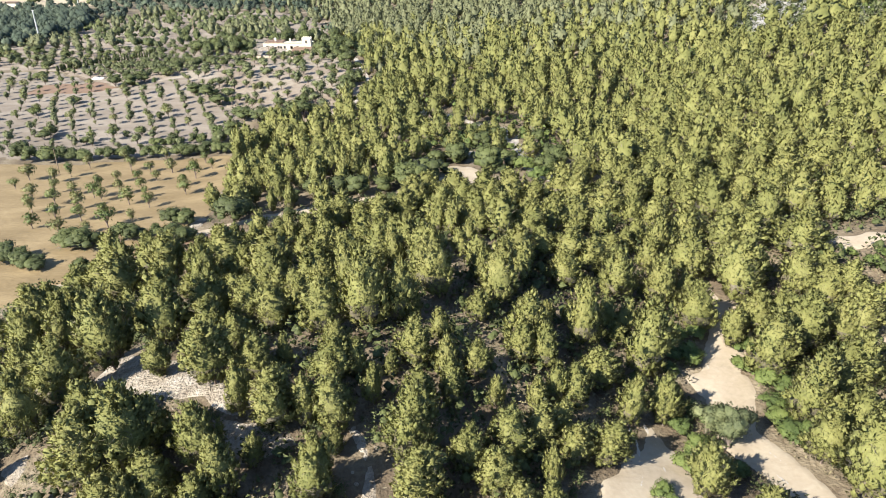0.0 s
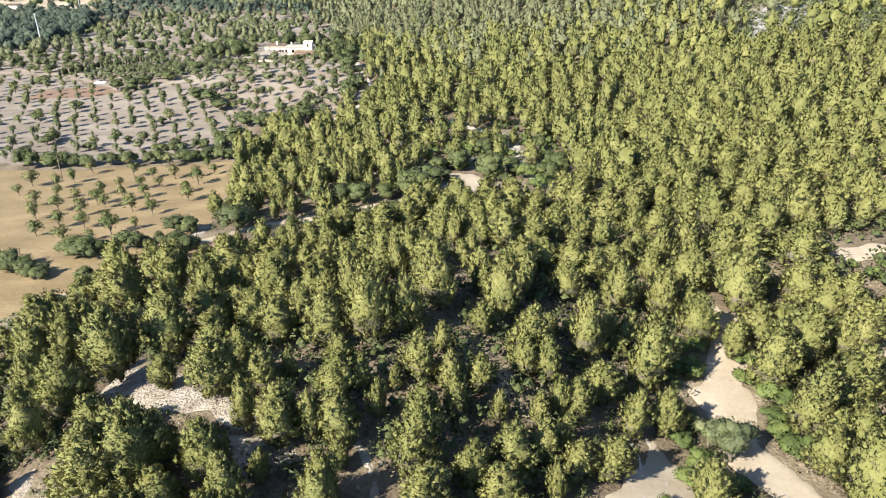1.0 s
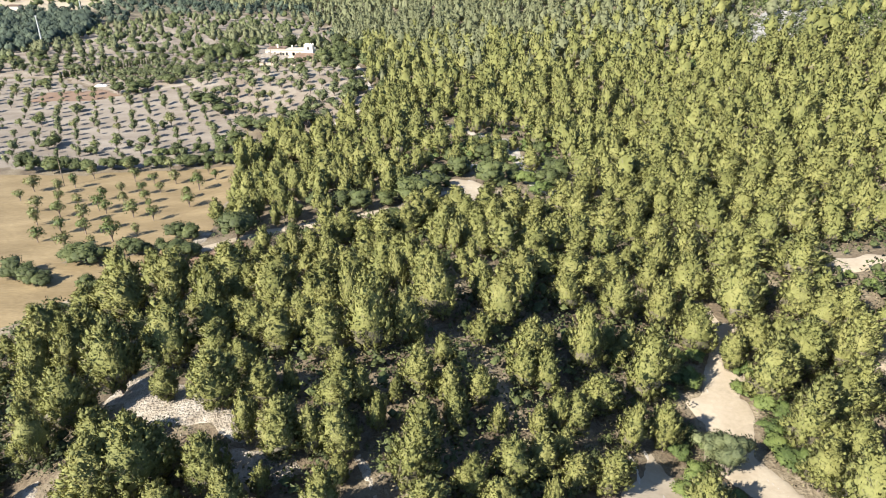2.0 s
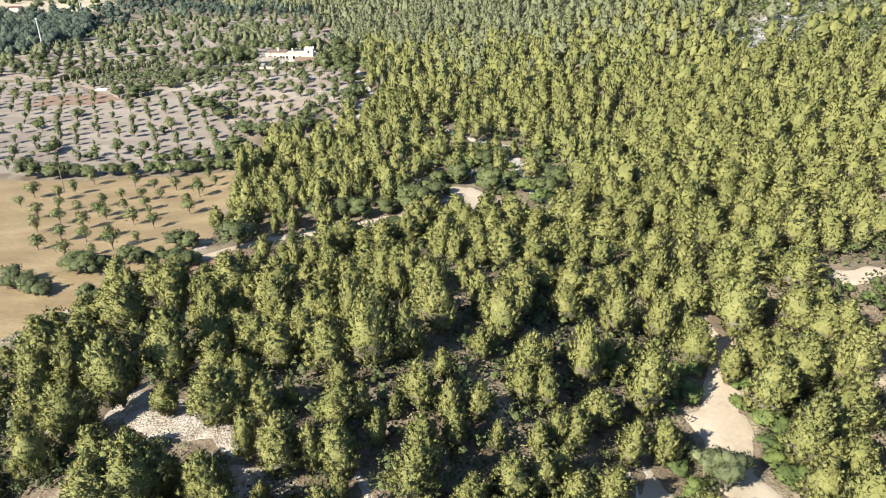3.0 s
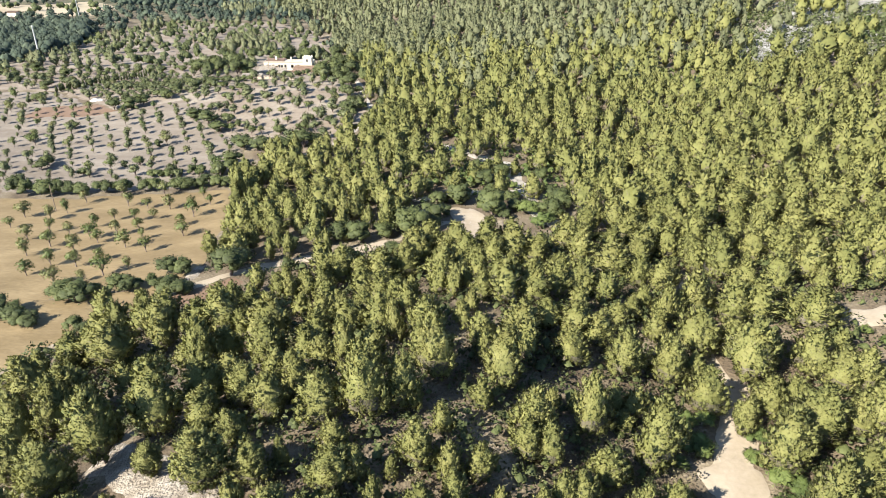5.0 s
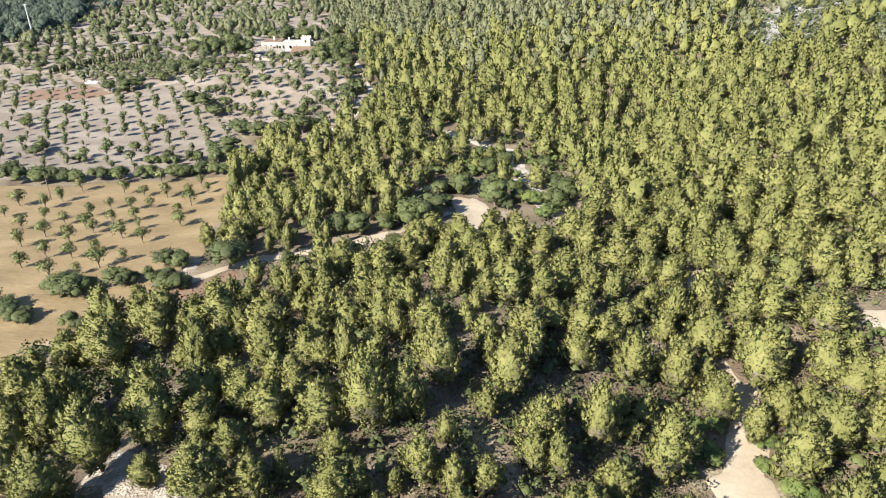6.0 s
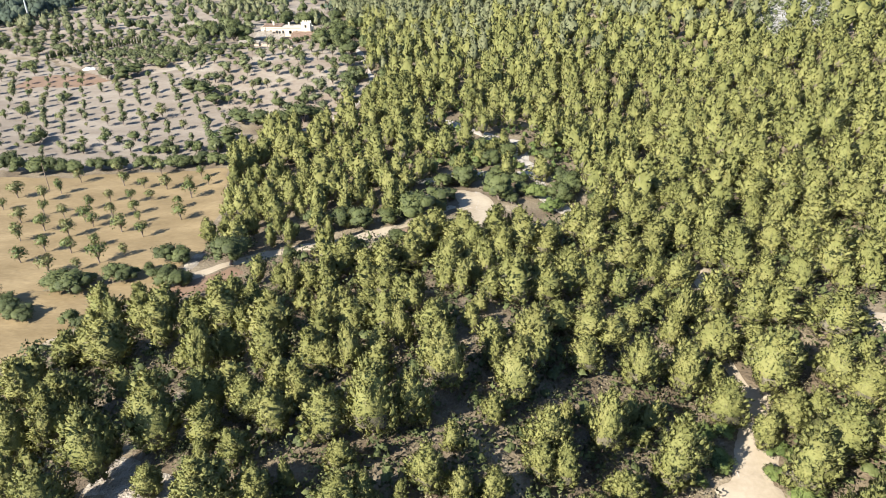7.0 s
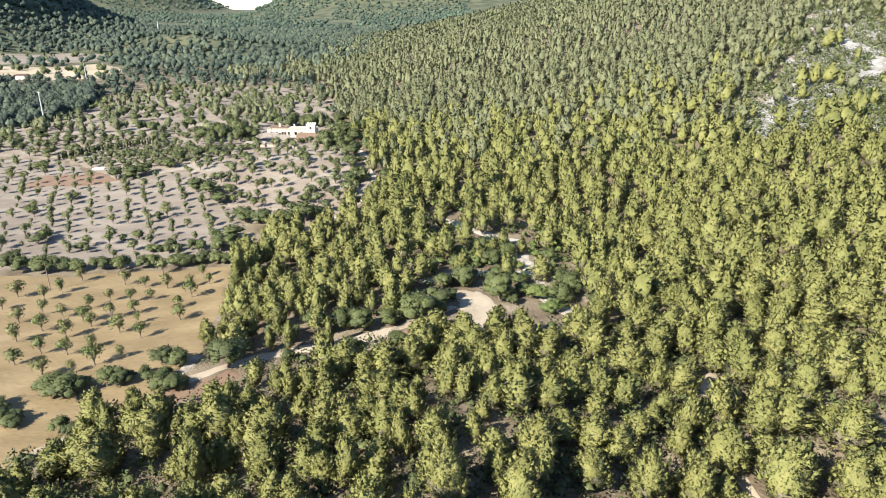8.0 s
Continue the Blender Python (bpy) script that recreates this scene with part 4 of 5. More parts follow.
LEAN, BROAD = 0.54, 0.8  # width of a pine's crown against its height
sapling = my < 100
behind = sapling & (my > 76)
young = rows_of(mx[sapling & ~behind], my[sapling & ~behind], 3.2, 6.0, LEAN, BROAD)
stand(fine_shapes, young[young[:, 1] < 58], "young pines on the bank of the dirt track")
stand(close_shapes, np.concatenate([young[young[:, 1] >= 58], rows_of(mx[behind], my[behind], 4.4, 7.0, LEAN, BROAD)]), "young pines between the tall ones of the spur")
stand(near_shapes, np.concatenate([rows_of(mx[~sapling], my[~sapling], 4.6, 8.6, LEAN, BROAD), [(*p, 1.0, 2.0) for p in NAMED[300:]]]), "dense pine wood on the lower hillside")
sx, sy = wood(75, 140, 30, 200, 4.6, 0.15)
ok = sx < 0.68 * sy + 14
sx, sy = sx[ok], sy[ok]
stand(near_shapes, rows_of(sx, sy, 4.8, 8.6, LEAN, BROAD), "pine wood on the sunny slope beside the track")
fx, fy = wood(-60, 290, 200, 400, 5.0, 0.15)
ok = fx < 0.7 * fy + 10
fx, fy = fx[ok], fy[ok]
# the needle colour with haze in it takes over from PINE with distance
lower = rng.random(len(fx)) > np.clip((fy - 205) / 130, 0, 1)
scatter("pine_wood", mid_forms, rows_of(fx[lower], fy[lower], 4.6, 9.4, LEAN, BROAD), PINE, "olive-green pine wood climbing the hillside", "wood")
scatter("pine_wood", mid_forms, rows_of(fx[~lower], fy[~lower], 4.6, 9.4, LEAN, BROAD), HAZED_PINE, "haze-tinted grey-green pine wood higher on the hillside", "wood")
fx, fy = wood(-170, 460, 400, 620, 6.2, 0.15)
ok = (fx < 0.7 * fy + 10) & ((land(fx, fy) < 62 + 0.03 * fy) | (rng.random(len(fx)) < 0.3))
scatter("pine_wood", far_forms, rows_of(fx[ok], fy[ok], 5, 9.8, LEAN, BROAD), HAZED_PINE, "far pine wood on the upper hillside", "wood")
fx, fy = wood(-300, 720, 620, 1000, 9.0, 0.08)
ok = (fx < 0.7 * fy + 10) & ((land(fx, fy) < 62 + 0.03 * fy) | (rng.random(len(fx)) < 0.3))
scatter("pine_wood", dot_forms, rows_of(fx[ok], fy[ok], 7, 11.0, 0.7, 0.9), HAZED_PINE, "distant pine wood towards the ridge", "wood")
bx, by = wood(-60, 62, -30, 27, 9.0, 0.2)
stand(fine_shapes, rows_of(bx, by, 5.0, 9.0, LEAN, BROAD), "pine wood on the near slope")

# ---- orchards ----
ALMONDS = [
    (-93.3, 140.3), (-85.3, 142.8), (-84.1, 149.2), (-73.3, 147.2), (-72.5, 138.4), (-75.1, 134.7), (-72.3, 120.9), (-78.7, 124), (-80.8, 119.4), (-69.9, 125.4),
    (-62.8, 122.3), (-64.9, 116.2), (-67.7, 129.1), (-67.5, 137.3), (-61, 126.4), (-57.4, 111.6), (-60.9, 109.4), (-63.7, 107.1), (-67.9, 106.1), (-75.6, 110.6),
    (-73.3, 114.6), (-62.7, 144.6), (-55.7, 133.1), (-57.7, 144.9), (-83, 131.8), (-86.9, 138.9), (-78.2, 130.4), (-68.1, 145.6), (-63.7, 138.2), (-63.8, 131),
    (-53, 126.9), (-55.1, 138.6), (-53.7, 145.9), (-67.4, 153.9), (-77.6, 154.3), (-57, 151.1), (-72.4, 127.6), (-68.2, 113.8), (-85.5, 127.9), (-57.5, 119.5), (-92.8, 134),
]
almond = Kind("almond_tree", "small open-crowned almond tree on dry soil", "almond tree", "almonds in rows", [leafy_shape(500 + i, 10, 320, 0.22, (4, 2), 0.55, 1.15, 0.5) for i in range(5)], ALMOND_LEAF)
for x, y in ALMONDS:
    tall = rng.uniform(2.6, 4.3)
    almond.plant(x, y, tall, tall * rng.uniform(0.58, 0.95), rng.uniform(0, 6.3), int(rng.integers(5)))
olive = Kind("olive_tree", "grey-green olive tree in a dry orchard", "olive tree", "olives round the farm", [leafy_shape(600 + i, 13, 300, 0.12, (4, 2), 0.72, 1.1) for i in range(4)] + [leafy_shape(620 + i, 22, 2200, 0.12, (5, 3), 0.74, 0.95) for i in range(2)], OLIVE_LEAF)
# rows of the stony orchard
for i in range(-10, 24):
    for j in range(0, 21):
        x = -68 - 5.3 * i - 2.3 * j + rng.uniform(-0.7, 0.7)
        y = 165 + 4.7 * j - 0.7 * i + rng.uniform(-0.7, 0.7)
        if GRAVEL(np.array(x), np.array(y)) > 2.5 and x > -0.72 * y - 8 and rng.random() > 0.14:
            tall = rng.choice([1.7, 2.3, 2.8, 3.3]) * rng.uniform(0.9, 1.15)
            kind = almond if rng.random() < 0.5 else olive
            kind.plant(x, y, tall, tall * rng.uniform(0.7, 1.0), rng.uniform(0, 6.3), int(rng.integers(5)) % 4, "young tree in a row of the stony orchard")

oak = Kind("holm_oak", "dark green dense-crowned holm oak", "oak tree", "dark oaks", [leafy_shape(650 + i, 17, 1000, 0.06, (5, 3), 0.78, 0.95, 0.54) for i in range(4)] + [leafy_shape(660 + i, 14, 330, 0.06, (4, 2), 0.85, 1.0, 0.56) for i in range(4)], DARK_LEAF)
shrub = Kind("shrub", "rounded green mastic shrub", "shrub", "shrubs", [leafy_shape(700 + i, 18, 800, 0.0, (5, 3), 0.75, 1.05) for i in range(4)], SHRUB_LEAF)
hedge = Kind("hedge_bush", "dense dark green hedge bush along a field edge", "bush", "hedge bushes", [leafy_shape(750 + i, 18, 700, 0.0, (5, 3), 0.8) for i in range(4)], DARK_LEAF)
OAKS = [(-36.5, 105, 8.4), (-15.8, 116.5, 6.1), (-20.1, 117.5, 6.2), (-6, 119.5, 8.6), (-2.2, 122.5, 7.0), (9.5, 127, 7.6), (3.1, 134.5, 6.2), (21, 124.5, 6.3), (23.5, 127.5, 6.5), (-11, 118, 5.1), (-25, 118, 5.2), (-22.8, 135, 4.7), (-32, 116, 3.2), (-1.5, 133.5, 5.0), (4, 136.8, 4.5), (9.5, 136, 5.2), (13.5, 133, 4.6), (14, 129, 4.0), (9, 145, 5.4), (2, 144, 5.0), (-4, 141.5, 5.2), (21.5, 145, 5.0), (12.5, 149, 5.6), (7, 153, 5.0), (22.5, 133, 5.4), (27, 121, 4.8), (0.2, 128, 3.6), (-2.5, 115, 4.4), (-28, 113.5, 4.6), (-38, 110, 4.4), (-17, 109, 3.6), (-9, 110.5, 3.8), (-27, 106, 3.2)]
for x, y, wide in OAKS:
    oak.plant(x, y, wide * rng.uniform(0.72, 0.85), wide, rng.uniform(0, 6.3), int(rng.integers(4)))
GREENS = [(16.3, 126.5, 5.5), (18.5, 119.5, 5.5), (24.0, 46.9, 4.6), (25.6, 45.4, 5.0), (20.9, 42.6, 3.4), (32.6, 54, 5), (31.8, 45, 5), (26.2, 58, 3.9), (17.6, 38.6, 2.6), (31, 47.8, 3.6), (33.6, 49, 3.7), (33.8, 57.5, 3.6), (22.4, 45, 3.2), (31.6, 50.3, 3.2), (24.2, 58.6, 3.6), (23.4, 56, 2.6), (31.4, 56.2, 3.4), (32.4, 59.4, 3.2), (33.4, 52, 3.8), (31.2, 46.4, 3.0), (32.6, 42.6, 3.4), (33.8, 45.8, 3.2), (22, 48.2, 3.0), (23.6, 50.6, 2.8), (24.9, 49.2, 2.6), (25.8, 61.5, 3.4), (28.2, 62, 3.0), (22.6, 41, 2.8), (24.6, 41.5, 2.6), (15, 142.5, 3.0), (20.5, 138.6, 3.4), (20.2, 142, 3.0), (15.2, 136.5, 2.6), (13, 145, 3.0), (19.5, 149, 3.2), (14, 153.5, 3.0), (19.2, 155, 3.0), (50, 68, 2.6), (53, 66, 3.0), (56, 69.5, 2.8), (49, 71, 2.2), (58, 72, 3.0), (52, 70, 2.0), (55, 65, 2.6), (60, 67, 3.0)]
for i, (x, y, wide) in enumerate(GREENS):
    if i in (2, 3):
        olive.plant(x, y, wide * 0.98, wide, rng.uniform(0, 6.3), i + 2, "grey-green wild olive beside a dirt track")
    else:
        shrub.plant(x, y, wide * rng.uniform(0.5, 0.7), wide, rng.uniform(0, 6.3), int(rng.integers(4)))
for k in range(60):
    x, y = rng.uniform(-8, 24), rng.uniform(112, 168)
    if LOW[2](np.array(x), np.array(y)) > 1 and not bare_at(np.array([x]), np.array([y]), 1.2)[0] and np.hypot(NAMED[:, 0] - x, NAMED[:, 1] - y).min() > 2.2:
        wide = rng.uniform(1.8, 3.6)
        (oak if k % 3 else shrub).plant(x, y, wide * rng.uniform(0.6, 0.9), wide, rng.uniform(0, 6.3), int(rng.integers(4)))
for k in range(34):
    x, y = rng.uniform(-190, -66), rng.uniform(164, 250)
    if GRAVEL(np.array(x), np.array(y)) > 4 and x > -0.72 * y - 8:
        tall = rng.uniform(2.0, 3.6)
        oak.plant(x, y, tall, tall * rng.uniform(0.95, 1.5), rng.uniform(0, 6.3), 4 + int(rng.integers(4)), "dark round carob standing among young almonds")
HEDGE = [(-103.8, 155.5, 7), (-97, 155.3, 6.5), (-91.5, 156, 5), (-85.2, 157, 4.6), (-80.8, 157.8, 5), (-73.6, 158.4, 5), (-66.2, 158.7, 5), (-62.9, 159.1, 4.6), (-59.9, 160.2, 5), (-56.2, 159.6, 5), (-65.9, 168.6, 4.4), (-58.6, 168.6, 5.4), (-76.3, 167.6, 3.6), (-71.6, 168, 3.4),
         (-62.7, 99.5, 6.4), (-54.5, 101.6, 5.4), (-66, 91.4, 5), (-60.6, 102.8, 3.2), (-45, 99, 5), (-48.8, 102.8, 3.4), (-55.7, 89, 3.7), (-48.3, 106.5, 5.2), (-52.4, 104.5, 2.4), (-70.5, 95, 5)]
for x, y, wide in HEDGE:
    for k in range(2):
        q = wide * rng.uniform(0.85, 1.08)
        hedge.plant(x + k * rng.uniform(1.5, 3.0), y + rng.uniform(-0.7, 0.9), q * rng.uniform(0.6, 0.78), q, rng.uniform(0, 6.3), int(rng.integers(4)))
BELT = [(-112.9, 228, 7), (-107.2, 228.5, 7.5), (-104.1, 231.5, 7), (-100.1, 239.7, 5.6), (-96.7, 244, 5.6), (-92.1, 248.5, 5.7), (-86.7, 251, 5.7), (-80.6, 213.6, 7), (-74.3, 208.5, 8.2), (-68.8, 202, 7), (-57.8, 187.5, 7.9), (-52.2, 184.7, 7.5), (-45.2, 181.8, 9), (-39.4, 183.5, 9), (-57.4, 174.5, 6.5), (-36.5, 186, 6)]
for x, y, wide in BELT:
    oak.plant(x, y, wide * rng.uniform(0.55, 0.75), wide, rng.uniform(0, 6.3), 4 + int(rng.integers(4)), "dark evergreen tree in a belt between orchards")

# a close olive grove below a clipped cypress hedge
cypress = Kind("cypress", "narrow dark green cypress in a clipped hedge row", "cypress", "cypress hedge", [pine_shape(560 + i, 14, 200, (7, 5), (4, 2), 0, 1)[:2] for i in range(3)], DARK_LEAF)
for k in range(46):
    q = k / 45
    x, y = float(np.interp(q, [0, 0.45, 1], [-148, -139, -117.7])), float(np.interp(q, [0, 0.45, 1], [256.2, 266.7, 278]))
    cypress.plant(x + rng.uniform(-0.3, 0.3), y + rng.uniform(-0.3, 0.3), rng.uniform(2.4, 3.6), rng.uniform(0.9, 1.4), rng.uniform(0, 6.3), k)
DARK_WOOD = inside_by([(-225, 318), (-200, 320), (-194, 338), (-198, 385), (-228, 445), (-310, 440), (-300, 380)])
GROVE = inside_by([(-142, 251), (-135, 259), (-113, 270), (-82, 250), (-81, 239), (-106, 236), (-126, 242)])
for i in range(17):
    for j in range(10):
        x, y = -143 + 4.0 * i + 1.0 * j + rng.uniform(-0.6, 0.6), 237 + 3.6 * j - 0.1 * i + rng.uniform(-0.6, 0.6)
        if GROVE(np.array(x), np.array(y)) > 0.5:
            tall = rng.uniform(2.2, 3.2)
            olive.plant(x, y, tall, tall * rng.uniform(1.0, 1.3), rng.uniform(0, 6.3), int(rng.integers(4)), "low silvery olive in a close-planted grove")
# trees crowded round the farmhouse
for k in range(64):
    side = k % 4
    x, y = ((rng.uniform(-104, -79), rng.uniform(268, 300)), (rng.uniform(-47, -35), rng.uniform(252, 302)), (rng.uniform(-84, -51), rng.uniform(270, 276)), (rng.uniform(-104, -48), rng.uniform(300, 316)))[side]
    if side == 0 and y < 273 and x > -87:
        y += 7
    tall = rng.uniform(2.2, 3.4) if side == 2 else rng.uniform(4.0, 7.5)
    oak.plant(x, y, tall, tall * rng.uniform(0.85, 1.2), rng.uniform(0, 6.3), 4 + int(rng.integers(4)), "dark leafy tree crowding a farmhouse")
for k in range(40):
    y = rng.uniform(196, 268)
    x = float(np.interp(y, [196, 208, 217, 233, 262], [-25, -22.5, -24.4, -28, -36])) + rng.choice([-1, 1]) * rng.uniform(2.6, 7.5)
    tall = rng.uniform(2.8, 6.0)
    oak.plant(x, y, tall, tall * rng.uniform(0.85, 1.25), rng.uniform(0, 6.3), 4 + int(rng.integers(4)), "dark leafy oak along a pale farm track")
for k in range(30):
    x = -128 + 1.9 * k
    oak.plant(x + rng.uniform(-0.6, 0.6), 258 - 0.1 * k + rng.uniform(-1, 1), rng.uniform(2.4, 3.6), rng.uniform(2.6, 3.8), rng.uniform(0, 6.3), 4 + int(rng.integers(4)), "dark tree in a hedge row below a farmhouse")
# orchard and scrub round the farm
ox, oy = jittered(-300, -20, 180, 470, 5.2, 0.36)
ok = (FARM(ox, oy) > 1.5) & (DARK_WOOD(ox, oy) < 0) & (GROVE(ox, oy) < 1) & (ox > -0.75 * oy - 10) & (np.hypot(ox + 66, oy - 287) > 15) & ~((oy > 258) & (oy < 284) & (ox > -84) & (ox < -50)) & (rng.random(len(ox)) < 0.84)
ox, oy = ox[ok], oy[ok]
for i, (x, y) in enumerate(zip(ox, oy)):
    p = rng.random()
    if oy[i] > 300:
        continue
    if p < 0.5:
        tall = rng.uniform(2.6, 4.6)
        olive.plant(x, y, tall, tall * rng.uniform(0.9, 1.25), rng.uniform(0, 6.3), int(rng.integers(4)))
    elif p < 0.7:
        tall = rng.uniform(2.4, 4.6)
        oak.plant(x, y, tall, tall * rng.uniform(0.9, 1.4), rng.uniform(0, 6.3), 4 + int(rng.integers(4)), "dark carob tree among the orchard rows")
    else:
        tall = rng.uniform(2.2, 3.6)
        almond.plant(x, y, tall, tall * rng.uniform(0.8, 1.1), rng.uniform(0, 6.3), int(rng.integers(5)))
dry_bush = [leafy_shape(820 + i, 2, 34, 0.0, (3, 2), 0.12, 0.95, 0.75)[0] for i in range(6)]
fine_bush = [leafy_shape(830 + i, 5, 170, 0.0, (4, 2), 0.4, 0.9, 0.6)[0] for i in range(6)]
low_bush = [leafy_shape(800 + i, 2, 34, 0.0, (4, 2), 0.4, 1.0, 0.7)[0] for i in range(6)]
tiny_bush = [leafy_shape(850 + i, 4, 4, 0.0, (4, 2), 0.95, 0.4, 0.5)[0] for i in range(6)]
round_tree = [leafy_shape(890 + i, 9, 80, 0.0, (4, 2), 0.85, 0.7, 0.5)[0] for i in range(6)]
far = (oy > 300) & (rng.random(len(ox)) < 0.55)
wild = far & (vnoise(ox / 17, oy / 17, 77) > 0.7)
darker = far & ~wild & (rng.random(len(ox)) < 0.45)
scatter("mixed_orchard", round_tree, rows_of(ox[darker], oy[darker], 3.0, 6.0, 0.9, 1.3), DARK_LEAF, "dark carobs and oaks behind the farmhouse", "orchard")
far &= ~darker
scatter("mixed_orchard", round_tree, rows_of(ox[far & ~wild], oy[far & ~wild], 2.8, 5.0, 0.9, 1.3), OLIVE_LEAF, "olives and almonds behind the farmhouse", "orchard")
scatter("pine_wood", mid_forms, rows_of(ox[wild], oy[wild], 5.5, 8.5, LEAN, BROAD), HAZED_PINE, "clumps of pines between small orchards", "wood")
# woods of the valley floor and the far hills
wx, wy = jittered(-312, -190, 316, 446, 5.4)
ok = (DARK_WOOD(wx, wy) > 0) & (wx > -0.78 * wy - 10)
scatter("valley_wood", [leafy_shape(880 + i, 8, 90, 0.0, (4, 2), 0.9, 0.6, 0.52)[0] for i in range(5)], rows_of(wx[ok], wy[ok], 6, 9.5, 0.85, 1.15), HAZED_VALLEY_LEAF, "dense dark evergreen wood behind the orchards", "wood")
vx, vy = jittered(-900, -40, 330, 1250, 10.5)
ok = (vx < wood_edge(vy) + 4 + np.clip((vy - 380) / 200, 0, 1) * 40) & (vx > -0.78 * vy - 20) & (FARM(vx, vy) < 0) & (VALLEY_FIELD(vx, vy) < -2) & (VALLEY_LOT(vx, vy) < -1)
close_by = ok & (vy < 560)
scatter("valley_wood", [leafy_shape(870 + i, 6, 40, 0.0, (4, 2), 0.85, 1.1, 0.55)[0] for i in range(5)], rows_of(vx[close_by], vy[close_by], 3.6, 6.5, 1.0, 1.35), HAZED_VALLEY_LEAF, "dark mixed wood beside the orchards", "wood")
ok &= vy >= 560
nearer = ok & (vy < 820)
scatter("valley_wood", [leafy_shape(910 + i, 6, 20, 0.0, (4, 2), 0.95, 0.5, 0.48)[0] for i in range(5)], rows_of(vx[nearer], vy[nearer], 5, 9, 1.0, 1.4), HAZED_VALLEY_LEAF, "mixed evergreen wood at the foot of the hills", "wood")
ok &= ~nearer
scatter("valley_wood", tiny_bush, rows_of(vx[ok], vy[ok], 6, 10, 1.05, 1.5), HAZED_VALLEY_LEAF, "mixed wood on the valley floor", "wood")
ex, ey = jittered(-465, -260, 505, 700, 9.0, 0.5)
ok = ((VALLEY_FIELD(ex, ey) > 3) | (VALLEY_LOT(ex, ey) > 3)) & ((vnoise(ex / 45, ey / 7, 91) > 0.72) | (rng.random(len(ex)) < 0.06))
scatter("valley_wood", tiny_bush, rows_of(ex[ok], ey[ok], 3.5, 6.5, 1.0, 1.5), DARK_LEAF, "scattered trees and hedges in the valley fields", "trees")
vx, vy = jittered(-1300, 60, 1250, 2300, 21)
ok = (vx > -0.66 * vy - 20) & (vnoise(vx / 80, vy / 80, 8) > 0.25)
scatter("valley_wood", tiny_bush, rows_of(vx[ok], vy[ok], 5, 9, 1.2, 1.7), HAZED_FAR_LEAF, "distant woods beyond the valley", "wood")
vx, vy = jittered(-2300, 500, 2300, 3000, 27)
ok = (vx > -0.75 * vy) & (land(vx, vy) > 25)
scatter("hill_wood", tiny_bush, rows_of(vx[ok], vy[ok], 8, 13, 1.3, 1.9), HAZED_FAR_LEAF, "woods on the hills that close the valley", "wood")
ux, uy = jittered(80, 230, 196, 410, 2.4)
ok = (SCREE(ux, uy) > -8) & (vnoise(ux / 9, uy / 9, 33) > 0.27)
grey = rng.random(len(ux)) < 0.5
scatter("undergrowth", low_bush, rows_of(ux[ok & grey], uy[ok & grey], 1.0, 2.6, 1.1, 1.8), OLIVE_LEAF, "grey-green wild olive scrub on the stony hillside", "undergrowth")
scatter("undergrowth", low_bush, rows_of(ux[ok & ~grey], uy[ok & ~grey], 1.0, 2.4, 1.1, 1.7), DARK_LEAF, "low green scrub among the rocks of the hillside", "undergrowth")
gx, gy = jittered(-50, 240, 135, 400, 3.4)
ok = (gx > wood_edge(gy) + 3) & (gx < 0.7 * gy + 8) & ~bare_at(gx, gy, 0.6) & ((vnoise(gx / 14, gy / 14, 21) < 0.24) | (np.hypot(gx - 9, gy - 158) < 34))
scatter("undergrowth", low_bush, rows_of(gx[ok], gy[ok], 1.0, 2.6, 1.1, 1.7), SHRUB_LEAF, "green scrub filling gaps in the pine wood", "undergrowth")
hx_, hy_ = jittered(-60, 62, -30, 32, 3.4)
ok = ~bare_at(hx_, hy_, 0.3) & (vnoise(hx_ / 5, hy_ / 5, 31) > 0.3)
scatter("undergrowth", fine_bush, rows_of(hx_[ok], hy_[ok], 0.5, 1.3, 1.1, 1.8), DARK_LEAF, "low evergreen scrub on the near slope", "undergrowth")
# undergrowth below the pines
ux, uy = jittered(-62, 68, 32, 112, 1.5)
ok = (ux > wood_edge(uy) - 2) & ~bare_at(ux, uy, 0.9) & (vnoise(ux / 5, uy / 5, 31) > 0.1)
ux, uy = ux[ok], uy[ok]
half = rng.random(len(ux)) < 0.65
low = rows_of(ux[half], uy[half], 0.6, 2.0, 0.9, 1.6)
verge = (low[:, 1] < 66) & bare_at(low[:, 0], low[:, 1], 4.0)
scatter("undergrowth", fine_bush, low[verge], DARK_LEAF, "green mastic and kermes scrub along the dirt tracks", "undergrowth")
scatter("undergrowth", low_bush, low[~verge], DARK_LEAF, "low green mastic and rosemary undergrowth", "undergrowth")
scatter("undergrowth", dry_bush, rows_of(ux[~half], uy[~half], 0.4, 1.2, 1.0, 1.8), DRY_LEAF, "dry grey-brown scrub below pines", "undergrowth")


# ---- farm buildings ----
def box(bm, x0, x1, y0, y1, z0, z1):
    v = [bm.verts.new((x, y, z)) for z in (z0, z1) for x, y in ((x0, y0), (x1, y0), (x1, y1), (x0, y1))]
    for f in ((3, 2, 1, 0), (4, 5, 6, 7), (0, 1, 5, 4), (1, 2, 6, 5), (2, 3, 7, 6), (3, 0, 4, 7)):
        bm.faces.new([v[i] for i in f])


def part(name, bm, mat, parent, label=""):
    me = bpy.data.meshes.new(name)
    bm.to_mesh(me)
    bm.free()
    me.materials.append(mat)
    ob = new(name, me)
    ob.parent = parent
    if label:
        ob["label"] = label
    return ob


def boxes(name, rows, mat, parent, label=""):
    bm = bmesh.new()
    for r in rows:
        box(bm, *r)
    return part(name, bm, mat, parent, label)


